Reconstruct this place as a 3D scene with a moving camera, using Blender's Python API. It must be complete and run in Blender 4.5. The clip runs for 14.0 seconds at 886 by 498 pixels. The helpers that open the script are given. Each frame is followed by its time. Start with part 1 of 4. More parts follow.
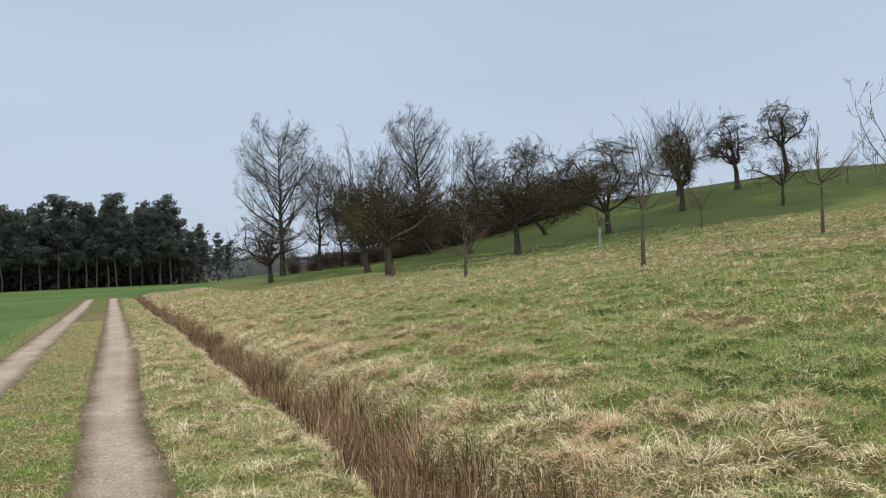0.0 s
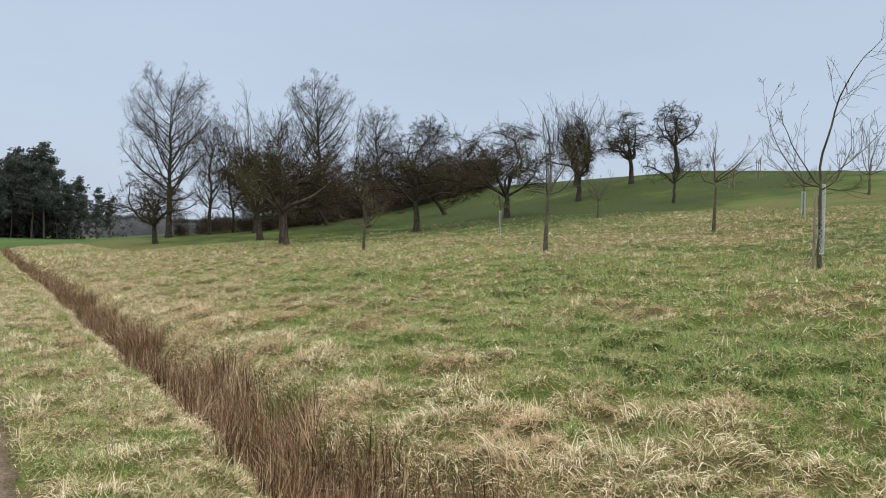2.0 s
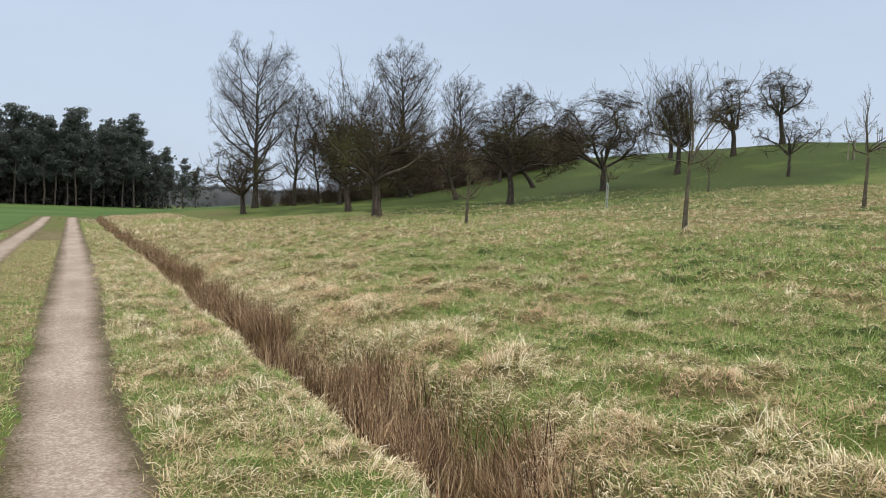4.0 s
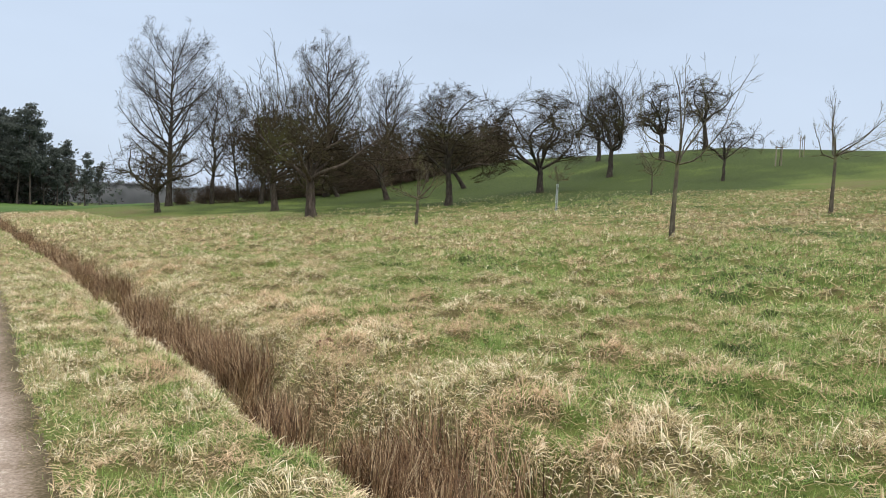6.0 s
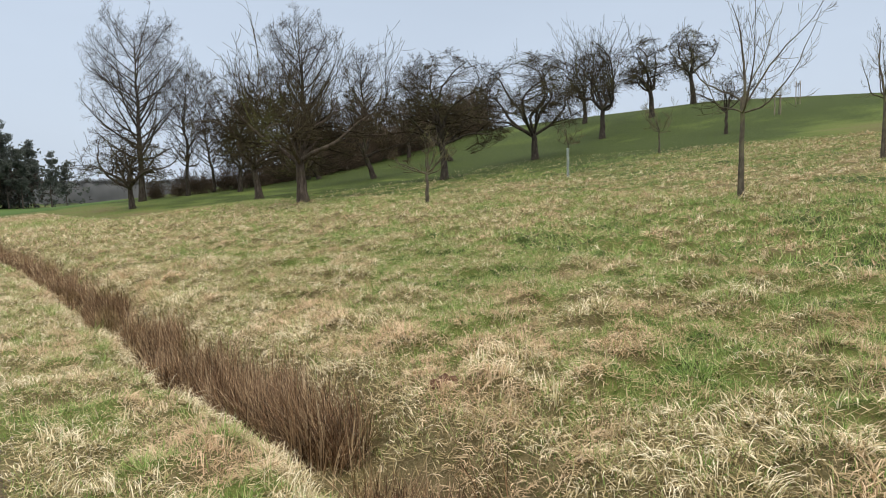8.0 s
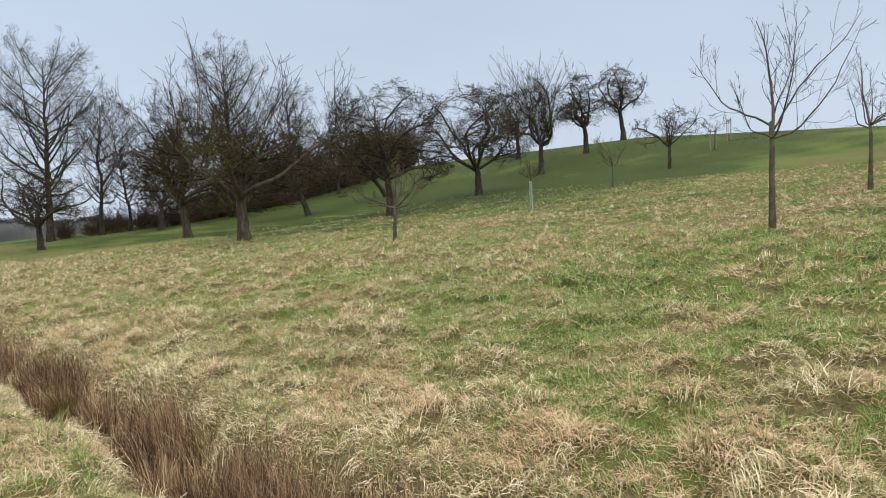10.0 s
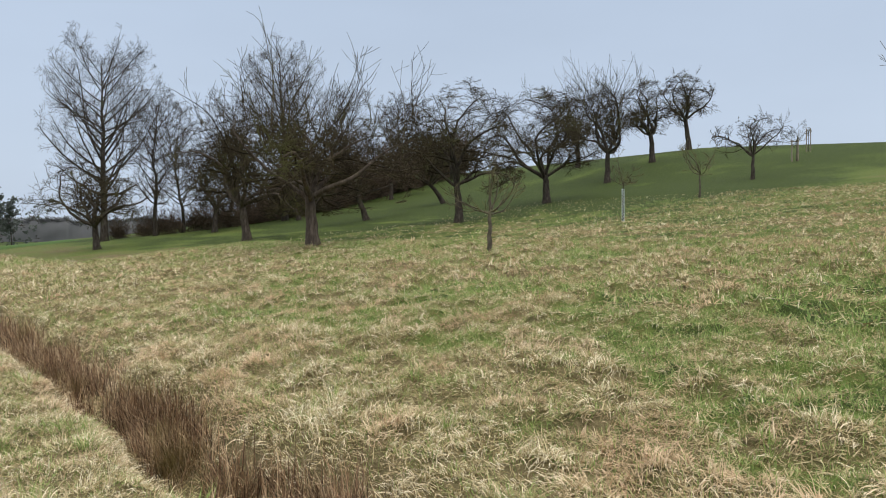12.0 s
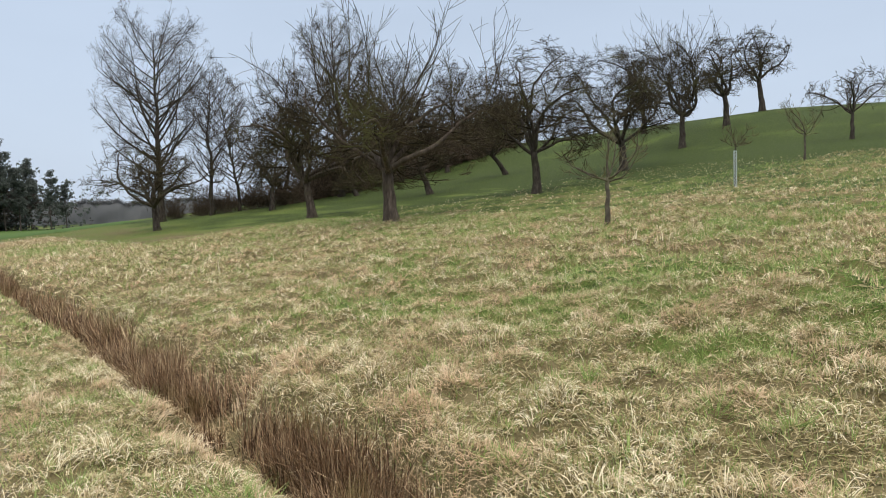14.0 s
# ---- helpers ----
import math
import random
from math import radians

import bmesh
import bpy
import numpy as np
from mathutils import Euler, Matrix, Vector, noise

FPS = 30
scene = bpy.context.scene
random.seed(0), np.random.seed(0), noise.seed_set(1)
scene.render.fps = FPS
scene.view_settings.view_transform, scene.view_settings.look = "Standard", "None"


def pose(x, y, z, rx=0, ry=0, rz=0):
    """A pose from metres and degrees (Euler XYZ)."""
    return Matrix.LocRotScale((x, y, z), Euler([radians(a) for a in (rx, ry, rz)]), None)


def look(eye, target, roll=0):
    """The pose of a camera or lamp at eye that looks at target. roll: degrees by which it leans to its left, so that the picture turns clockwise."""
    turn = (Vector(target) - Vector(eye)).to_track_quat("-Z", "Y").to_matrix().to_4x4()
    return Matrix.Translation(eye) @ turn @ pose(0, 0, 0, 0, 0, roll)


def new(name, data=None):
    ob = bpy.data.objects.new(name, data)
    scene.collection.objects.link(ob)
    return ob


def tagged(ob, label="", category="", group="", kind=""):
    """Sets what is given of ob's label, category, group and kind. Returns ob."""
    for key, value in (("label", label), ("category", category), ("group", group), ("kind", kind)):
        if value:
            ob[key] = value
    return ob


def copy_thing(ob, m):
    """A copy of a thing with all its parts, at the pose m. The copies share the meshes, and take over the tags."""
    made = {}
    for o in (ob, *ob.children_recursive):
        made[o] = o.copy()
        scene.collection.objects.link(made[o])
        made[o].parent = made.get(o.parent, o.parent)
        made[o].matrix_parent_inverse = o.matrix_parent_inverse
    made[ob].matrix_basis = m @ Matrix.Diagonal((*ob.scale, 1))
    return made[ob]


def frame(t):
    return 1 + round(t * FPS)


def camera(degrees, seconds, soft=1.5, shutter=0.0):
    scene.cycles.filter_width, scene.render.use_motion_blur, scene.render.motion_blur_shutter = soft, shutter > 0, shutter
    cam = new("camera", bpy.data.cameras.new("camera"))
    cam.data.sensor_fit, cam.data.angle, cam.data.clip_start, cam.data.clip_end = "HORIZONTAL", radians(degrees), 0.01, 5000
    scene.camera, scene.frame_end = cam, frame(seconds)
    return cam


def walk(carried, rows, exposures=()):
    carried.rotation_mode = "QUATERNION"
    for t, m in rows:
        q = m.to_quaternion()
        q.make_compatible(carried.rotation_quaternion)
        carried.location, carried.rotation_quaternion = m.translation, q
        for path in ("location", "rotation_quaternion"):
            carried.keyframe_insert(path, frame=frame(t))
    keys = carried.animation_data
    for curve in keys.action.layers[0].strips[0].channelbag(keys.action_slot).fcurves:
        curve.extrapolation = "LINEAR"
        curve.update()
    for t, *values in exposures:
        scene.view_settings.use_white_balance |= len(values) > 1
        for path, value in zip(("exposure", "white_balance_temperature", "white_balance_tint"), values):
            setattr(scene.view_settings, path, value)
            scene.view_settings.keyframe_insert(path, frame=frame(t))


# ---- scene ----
cam = camera(61.04, 14.0, soft=1.0)
PATH = [
    (0, look((-0.000, 0.000, 1.558), (9.040, 17.832, 2.108), -2.28)),
    (0.5, look((0.003, 0.026, 1.552), (9.161, 17.796, 2.169), -2.02)),
    (1, look((0.010, 0.077, 1.536), (10.855, 16.878, 1.873), -0.64)),
    (1.5, look((0.124, 0.317, 1.486), (12.458, 16.061, 1.570), 1.46)),
    (2, look((0.197, 0.693, 1.502), (11.634, 17.100, 1.423), 1.60)),
    (2.5, look((0.192, 1.162, 1.518), (10.048, 18.565, 1.423), 1.22)),
    (2.7, look((0.194, 1.363, 1.494), (9.594, 19.014, 1.272), 0.85)),
    (4.8, look((0.090, 3.878, 1.461), (10.659, 20.824, 0.400), 3.44)),
    (5, look((0.136, 4.124, 1.457), (11.006, 20.879, 0.401), 3.31)),
    (5.5, look((0.133, 4.705, 1.457), (11.554, 21.076, 0.209), 2.56)),
    (6, look((0.158, 5.265, 1.460), (11.906, 21.434, 0.720), 2.84)),
    (6.5, look((0.223, 5.867, 1.448), (11.781, 22.186, 1.139), 2.28)),
    (7, look((0.314, 6.465, 1.447), (11.914, 22.737, 0.636), 0.72)),
    (7.2, look((0.357, 6.724, 1.458), (11.970, 22.975, 0.443), -0.01)),
    (9.3, look((0.533, 9.536, 1.496), (13.946, 24.314, 0.179), -0.76)),
    (9.5, look((0.529, 9.775, 1.490), (14.110, 24.428, 0.574), -0.67)),
    (10, look((0.575, 10.395, 1.502), (14.535, 24.708, 1.021), -1.69)),
    (10.5, look((0.660, 11.040, 1.514), (14.714, 25.258, 0.944), -3.01)),
    (11, look((0.676, 11.660, 1.519), (14.490, 26.119, 1.192), -1.07)),
    (11.5, look((0.756, 12.281, 1.515), (14.053, 27.220, 1.719), -0.76)),
    (12, look((0.783, 12.897, 1.516), (14.037, 27.873, 1.280), -0.31)),
    (12.5, look((0.834, 13.538, 1.515), (14.061, 28.532, 1.026), -1.09)),
    (13, look((0.848, 14.201, 1.525), (13.573, 29.621, 0.986), -1.91)),
    (13.5, look((0.922, 14.864, 1.504), (13.121, 30.691, 0.668), -1.80)),
    (14, look((0.959, 15.493, 1.525), (13.342, 31.172, 0.611), -1.61)),
]
walk(cam, PATH, exposures=[(0, -0.09, 6500, 10), (1, -0.11, 6500, 10), (2.7, -0.02, 6500, 10), (5, 0.03, 6500, 10), (5.5, 0.03, 6500, 10), (6, 0.17, 6500, 10), (6.5, 0.0, 6500, 10),
                           (7.2, 0.03, 6520, 10), (9.3, 0.09, 7050, 10), (10, 0.06, 6660, 10), (11, 0.05, 6550, 10), (12, -0.05, 6500, 10), (12.7, -0.04, 6500, 10), (13.5, 0.05, 6520, 10), (14, 0.06, 6540, 10)])

# ---------------------------------------------------------------- light
world = bpy.data.worlds.new("overcast_sky")
scene.world = world
world.use_nodes = True
wn, wl = world.node_tree.nodes, world.node_tree.links
wn.clear()
w_out = wn.new("ShaderNodeOutputWorld")
w_bg = wn.new("ShaderNodeBackground")
w_sky = wn.new("ShaderNodeTexSky")
w_sky.sky_type = 'NISHITA'
w_sky.sun_disc = False
w_sky.sun_elevation = radians(38)
w_sky.sun_rotation = radians(200)
w_sky.dust_density = 4.0
w_scale = wn.new("ShaderNodeVectorMath")
w_scale.operation = 'SCALE'
w_scale.inputs["Scale"].default_value = 0.10
w_co = wn.new("ShaderNodeTexCoord")
w_sep = wn.new("ShaderNodeSeparateXYZ")
w_ramp = wn.new("ShaderNodeValToRGB")
w_ramp.color_ramp.elements[0].position = 0.0
w_ramp.color_ramp.elements[0].color = (0.64, 0.745, 0.895, 1)
w_ramp.color_ramp.elements[1].position = 1.0
w_ramp.color_ramp.elements[1].color = (2.45, 2.35, 2.18, 1)
w_mid = w_ramp.color_ramp.elements.new(0.40)
w_mid.color = (0.54, 0.65, 0.817, 1)
w_map = wn.new("ShaderNodeMapping")
w_map.inputs["Scale"].default_value = (1.0, 1.0, 3.0)
w_noise = wn.new("ShaderNodeTexNoise")
w_noise.inputs["Scale"].default_value = 2.2
w_noise.inputs["Detail"].default_value = 4
w_noise.inputs["Roughness"].default_value = 0.5
w_cloud = wn.new("ShaderNodeMapRange")
w_cloud.inputs["To Min"].default_value = 0.90
w_cloud.inputs["To Max"].default_value = 1.10
w_mul = wn.new("ShaderNodeVectorMath")
w_mul.operation = 'SCALE'
w_mix = wn.new("ShaderNodeMix")
w_mix.data_type = 'RGBA'
w_mix.inputs["Factor"].default_value = 0.88
wl.new(w_sky.outputs["Color"], w_scale.inputs[0])
wl.new(w_co.outputs["Generated"], w_sep.inputs[0])
wl.new(w_sep.outputs["Z"], w_ramp.inputs["Fac"])
wl.new(w_co.outputs["Generated"], w_map.inputs["Vector"])
wl.new(w_map.outputs["Vector"], w_noise.inputs["Vector"])
wl.new(w_noise.outputs["Fac"], w_cloud.inputs["Value"])
wl.new(w_ramp.outputs["Color"], w_mul.inputs[0])
wl.new(w_cloud.outputs["Result"], w_mul.inputs["Scale"])
wl.new(w_scale.outputs["Vector"], w_mix.inputs["A"])
wl.new(w_mul.outputs["Vector"], w_mix.inputs["B"])
wl.new(w_mix.outputs["Result"], w_bg.inputs["Color"])
w_bg.inputs["Strength"].default_value = 1.0
wl.new(w_bg.outputs["Background"], w_out.inputs["Surface"])

sun = new("sun", bpy.data.lights.new("sun", 'SUN'))
sun.data.energy = 0.9
sun.data.angle = radians(25)
sun.data.color = (1.0, 0.97, 0.92)
sun.matrix_world = look((0, 0, 50), (12, 33, 0))


# ---------------------------------------------------------------- materials
def material(name, colours, scale=8.0, rough=0.85, bump=0.3, bump_scale=60.0, spread=(0.3, 0.7), patch=None, island=0.0, gloss=0.3,
             stretch=(1, 1, 1), coords="Object", through_light=0.0, by=""):
    """A surface with a grain of several colours, larger patches of another colour and a fine relief."""
    m = bpy.data.materials.new(name)
    m.use_nodes = True
    n, l = m.node_tree.nodes, m.node_tree.links
    bsdf = n["Principled BSDF"]
    bsdf.inputs["Roughness"].default_value = rough
    bsdf.inputs["Specular IOR Level"].default_value = gloss
    co = n.new("ShaderNodeTexCoord")
    mp = n.new("ShaderNodeMapping")
    mp.inputs["Scale"].default_value = stretch
    l.new(co.outputs[coords], mp.inputs["Vector"])
    t = n.new("ShaderNodeTexNoise")
    t.inputs["Scale"].default_value = scale
    t.inputs["Detail"].default_value = 6
    t.inputs["Roughness"].default_value = 0.65
    l.new(mp.outputs["Vector"], t.inputs["Vector"])
    r = n.new("ShaderNodeValToRGB")
    els = r.color_ramp.elements
    k = len(colours)
    while len(els) < k:
        els.new(0.5)
    for i, c in enumerate(colours):
        els[i].position = spread[0] + (spread[1] - spread[0]) * i / max(1, k - 1)
        els[i].color = (*c, 1)
    l.new(t.outputs["Fac"], r.inputs["Fac"])
    if island:
        geo = n.new("ShaderNodeNewGeometry")
        mixf = n.new("ShaderNodeMix")
        mixf.inputs[0].default_value = island
        l.new(t.outputs["Fac"], mixf.inputs[2])
        l.new(geo.outputs["Random Per Island"], mixf.inputs[3])
        l.new(mixf.outputs[0], r.inputs["Fac"])
    if by:
        at_ = n.new("ShaderNodeAttribute")
        at_.attribute_name = by
        add = n.new("ShaderNodeMath")
        add.operation = 'MULTIPLY_ADD'
        add.inputs[1].default_value = 1.6
        l.new(t.outputs["Fac"], add.inputs[0])
        low = n.new("ShaderNodeMath")
        low.operation = 'SUBTRACT'
        low.inputs[1].default_value = 0.80
        l.new(at_.outputs["Fac"], low.inputs[0])
        l.new(low.outputs[0], add.inputs[2])
        l.new(add.outputs[0], r.inputs["Fac"])
    colour = r.outputs["Color"]
    if patch:
        p_col, p_scale, p_lo, p_hi = patch
        pt = n.new("ShaderNodeTexNoise")
        pt.inputs["Scale"].default_value = p_scale
        pt.inputs["Detail"].default_value = 3
        l.new(co.outputs[coords], pt.inputs["Vector"])
        pr = n.new("ShaderNodeMapRange")
        pr.inputs["From Min"].default_value = p_lo
        pr.inputs["From Max"].default_value = p_hi
        l.new(pt.outputs["Fac"], pr.inputs["Value"])
        pm = n.new("ShaderNodeMix")
        pm.data_type = 'RGBA'
        l.new(pr.outputs["Result"], pm.inputs["Factor"])
        l.new(colour, pm.inputs["A"])
        pm.inputs["B"].default_value = (*p_col, 1)
        colour = pm.outputs["Result"]
    l.new(colour, bsdf.inputs["Base Color"])
    if bump:
        bt = n.new("ShaderNodeTexNoise")
        bt.inputs["Scale"].default_value = bump_scale
        bt.inputs["Detail"].default_value = 4
        l.new(mp.outputs["Vector"], bt.inputs["Vector"])
        b = n.new("ShaderNodeBump")
        b.inputs["Strength"].default_value = bump
        b.inputs["Distance"].default_value = 0.02
        l.new(bt.outputs["Fac"], b.inputs["Height"])
        l.new(b.outputs["Normal"], bsdf.inputs["Normal"])
    if through_light:
        tr = n.new("ShaderNodeBsdfTranslucent")
        mx = n.new("ShaderNodeMixShader")
        mx.inputs[0].default_value = through_light
        l.new(colour, tr.inputs["Color"])
        l.new(bsdf.outputs[0], mx.inputs[1])
        l.new(tr.outputs[0], mx.inputs[2])
        l.new(mx.outputs[0], n["Material Output"].inputs["Surface"])
    return m


# Turf tones; the two dry ones are darkened to paint shade between the blades.
M_TURF = material("turf_with_gap_shade", [(0.040, 0.058, 0.015), (0.095, 0.132, 0.030), (0.130, 0.143, 0.044), (0.122, 0.104, 0.048), (0.178, 0.145, 0.075)], scale=30.0, bump=1.0, bump_scale=45,
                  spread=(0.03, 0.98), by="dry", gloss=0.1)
M_CROP = material("young_crop", [(0.045, 0.092, 0.020), (0.078, 0.135, 0.032)], scale=2.0, bump=0.5, bump_scale=30, patch=((0.092, 0.145, 0.042), 0.05, 0.42, 0.62), gloss=0.1)
M_GRAVEL = material("packed_gravel", [(0.095, 0.076, 0.042), (0.150, 0.118, 0.072), (0.230, 0.180, 0.132), (0.315, 0.250, 0.198), (0.385, 0.314, 0.256), (0.50, 0.42, 0.35)], scale=42, bump=1.0,
                    bump_scale=70, spread=(0.10, 1.12), by="worn", gloss=0.15)
M_PEBBLE = material("pebble", [(0.12, 0.095, 0.075), (0.26, 0.21, 0.17), (0.44, 0.37, 0.31)], scale=25, bump=0.2, island=0.8, spread=(0.1, 0.9))
M_STRAW = material("dry_straw_grass", [(0.12, 0.092, 0.044), (0.32, 0.255, 0.12), (0.56, 0.46, 0.265), (0.77, 0.66, 0.43), (0.92, 0.83, 0.62)], scale=7.0, bump=0, island=0.5,
                   spread=(0.18, 0.58), patch=((0.72, 0.54, 0.36), 1.2, 0.48, 0.64), rough=0.65, through_light=0.15, gloss=0.2)
M_LITTER = material("dead_grass_litter", [(0.10, 0.080, 0.036), (0.30, 0.245, 0.115), (0.55, 0.46, 0.265), (0.82, 0.71, 0.48)], scale=5.0, bump=0, island=0.6,
                    spread=(0.1, 0.9), patch=((0.52, 0.39, 0.24), 1.2, 0.50, 0.66), rough=0.7, through_light=0.2, gloss=0.1)
M_GREEN = material("green_grass", [(0.100, 0.180, 0.043), (0.205, 0.325, 0.082), (0.35, 0.47, 0.15), (0.60, 0.61, 0.29)], scale=4.0, bump=0, island=0.6,
                   spread=(0.06, 0.88), rough=0.6, through_light=0.3, gloss=0.2)
M_REED = material("brown_rush", [(0.05, 0.029, 0.017), (0.16, 0.092, 0.050), (0.36, 0.225, 0.125), (0.74, 0.58, 0.37)], scale=1.6, bump=0, island=0.85,
                  spread=(0.10, 0.93), patch=((0.22, 0.19, 0.06), 1.1, 0.58, 0.74), rough=0.7, through_light=0.15)
M_BARK = material("fruit_tree_bark", [(0.022, 0.018, 0.014), (0.056, 0.046, 0.038), (0.105, 0.090, 0.074)], scale=9, bump=1.0, bump_scale=26,
                  stretch=(1, 1, 0.35), patch=((0.06, 0.062, 0.034), 1.6, 0.52, 0.68), gloss=0.08)
M_BARK_OLD = material("furrowed_bark", [(0.035, 0.028, 0.022), (0.085, 0.067, 0.054), (0.17, 0.138, 0.11)], scale=11, bump=1.0, bump_scale=20,
                      stretch=(1, 1, 0.25), patch=((0.095, 0.085, 0.05), 1.9, 0.55, 0.7), gloss=0.08)
M_BARK_YOUNG = material("young_bark", [(0.048, 0.041, 0.032), (0.100, 0.085, 0.066), (0.17, 0.15, 0.11)], scale=14, bump=0.6, bump_scale=40, stretch=(1, 1, 0.4),
                        patch=((0.15, 0.145, 0.075), 2.2, 0.5, 0.65), gloss=0.08)
M_TWIG = material("fruit_tree_twigs", [(0.024, 0.019, 0.012), (0.050, 0.040, 0.024), (0.088, 0.072, 0.042)], scale=1.2, bump=0, island=0.5,
                  patch=((0.095, 0.095, 0.036), 0.5, 0.54, 0.68), gloss=0.08)
M_TWIG_RED = material("reddish_twigs", [(0.045, 0.031, 0.023), (0.085, 0.060, 0.044), (0.13, 0.096, 0.070)], scale=1.2, bump=0, island=0.5, gloss=0.08)
M_TWIG_GREY = material("grey_twigs", [(0.034, 0.028, 0.022), (0.066, 0.055, 0.044), (0.105, 0.09, 0.072)], scale=1.0, bump=0, island=0.5, gloss=0.08)
M_TWIG_YOUNG = material("young_twigs", [(0.048, 0.038, 0.029), (0.092, 0.074, 0.054), (0.15, 0.13, 0.078)], scale=2.0, bump=0, island=0.5, patch=((0.17, 0.16, 0.08), 1.6, 0.48, 0.64), gloss=0.08)
# Needle green lightened and greyed, so that haze is part of the colour.
M_NEEDLE_HAZE = material("hazy_pine_needles", [(0.092, 0.108, 0.098), (0.120, 0.136, 0.120), (0.150, 0.166, 0.142)], scale=0.3, bump=0, island=0.5, spread=(0.2, 0.8), rough=0.8, gloss=0.03, through_light=0.4)
M_PINE = material("pine_trunk", [(0.04, 0.034, 0.029), (0.075, 0.06, 0.05), (0.12, 0.095, 0.075)], scale=2, bump=0.6, bump_scale=12, stretch=(1, 1, 0.3))
# Undergrowth brown, used again as painted shade on the sheet behind the pines.
M_UNDER_AND_SHADE = material("woodland_undergrowth", [(0.060, 0.056, 0.052), (0.085, 0.076, 0.068), (0.11, 0.092, 0.080)], scale=0.15, bump=0, island=0.6, spread=(0.15, 0.85), gloss=0.03, through_light=0.35)
# Distance haze is painted into these pale greys of the far woods.
M_FARWOOD_HAZE = material("hazy_bare_woodland", [(0.15, 0.155, 0.16), (0.20, 0.205, 0.21), (0.25, 0.25, 0.25)], scale=0.1, bump=0, island=0.4, spread=(0.0, 1.0), gloss=0.05, through_light=0.45)
M_BUSH = material("hedge_twigs", [(0.046, 0.035, 0.026), (0.112, 0.083, 0.060), (0.19, 0.145, 0.104)], scale=0.6, bump=0, island=0.55, spread=(0.15, 0.85), gloss=0.08)
M_GUARD = material("pale_mesh_guard", [(0.50, 0.58, 0.62), (0.66, 0.72, 0.74)], scale=20, bump=0.1, rough=0.5)
M_EARTH = material("reddish_earth", [(0.06, 0.032, 0.02), (0.12, 0.065, 0.04), (0.19, 0.11, 0.07)], scale=22, bump=1.0, bump_scale=50, gloss=0.1)
M_STAKE = material("weathered_stake", [(0.16, 0.13, 0.10), (0.27, 0.22, 0.17), (0.36, 0.31, 0.25)], scale=12, bump=0.6, bump_scale=40, stretch=(1, 1, 0.2))


# ---------------------------------------------------------------- helpers for meshes
def mesh_of(name, verts, polys, mat, smooth=True):
    """A mesh from an array of places and arrays of polygons, all of one size within an array."""
    me = bpy.data.meshes.new(name)
    verts = np.asarray(verts, np.float32).reshape(-1, 3)
    polys = [np.asarray(p, np.int32) for p in polys if len(p)]
    loops = np.concatenate([p.ravel() for p in polys])
    sizes = np.concatenate([np.full(len(p), p.shape[1], np.int32) for p in polys])
    starts = np.concatenate([[0], np.cumsum(sizes)[:-1]]).astype(np.int32)
    me.vertices.add(len(verts))
    me.vertices.foreach_set("co", verts.ravel())
    me.loops.add(len(loops))
    me.loops.foreach_set("vertex_index", loops)
    me.polygons.add(len(sizes))
    me.polygons.foreach_set("loop_start", starts)
    me.polygons.foreach_set("use_smooth", np.full(len(sizes), smooth))
    me.update(calc_edges=True)
    me.materials.append(mat)
    return me


def part(name, me, parent, label=""):
    ob = new(name, me)
    ob.parent = parent
    return tagged(ob, label) if label else ob


def value_noise(x, y, seed=0):
    """Smooth noise from 0 to 1 over the plane, with cells of one unit."""
    xi, yi = np.floor(x).astype(np.int64), np.floor(y).astype(np.int64)
    fx, fy = x - xi, y - yi
    fx, fy = fx * fx * (3 - 2 * fx), fy * fy * (3 - 2 * fy)

    def h(a, b):
        v = (a * 374761393 + b * 668265263 + seed * 974711) & 0x7FFFFFFF
        v = ((v ^ (v >> 13)) * 1274126177) & 0x7FFFFFFF
        return ((v ^ (v >> 16)) & 0xFFFF) / 65535.0
    return (h(xi, yi) * (1 - fx) + h(xi + 1, yi) * fx) * (1 - fy) + (h(xi, yi + 1) * (1 - fx) + h(xi + 1, yi + 1) * fx) * fy


# ---------------------------------------------------------------- the lie of the land
LEAN = 0.0535          # the track runs a little to the right of +y
RUT, RUT_LEFT = 0.27, -1.88
DITCH = 2.12


def across(x, y):
    """Metres to the right of the middle of the right wheel rut."""
    return x - LEAN * y - 0.05


def along(u, y):
    return u + LEAN * y + 0.05


G_U = [-400, -30, -3, 1.7, 3.3, 7.5, 13.2, 16.0, 21.8, 26.3, 29.5, 32.2, 38.6, 41.5, 49.6, 58.7, 63, 70, 90, 500]
G_Z = [-3, -0.2, 0, 0, 0.27, 0.66, 1.27, 1.62, 2.18, 2.85, 3.27, 3.72, 4.85, 5.5, 7.65, 9.5, 9.95, 10.0, 9.6, 6]


def smooth_step(a, b, v):
    t = np.clip((v - a) / (b - a), 0, 1)
    return t * t * (3 - 2 * t)


def hill(u, y):
    g = np.interp(u, G_U, G_Z)
    for d in (0.8, 1.6):
        w = smooth_step(6, 16, u)
        g = g * (1 - w) + w * (np.interp(u - d, G_U, G_Z) + np.interp(u + d, G_U, G_Z) + g) / 3
    fall = 1 - 0.0125 * np.clip(48 - y, 0, 48)
    g = np.where(g > 4, 4 + (g - 4) * fall, g)
    g = np.where(g > 0, g * (1 - smooth_step(80, 125, y)), g)         # beyond the hedge the hill falls away
    return g + 0.008 * np.clip(y - 55, 0, 400)


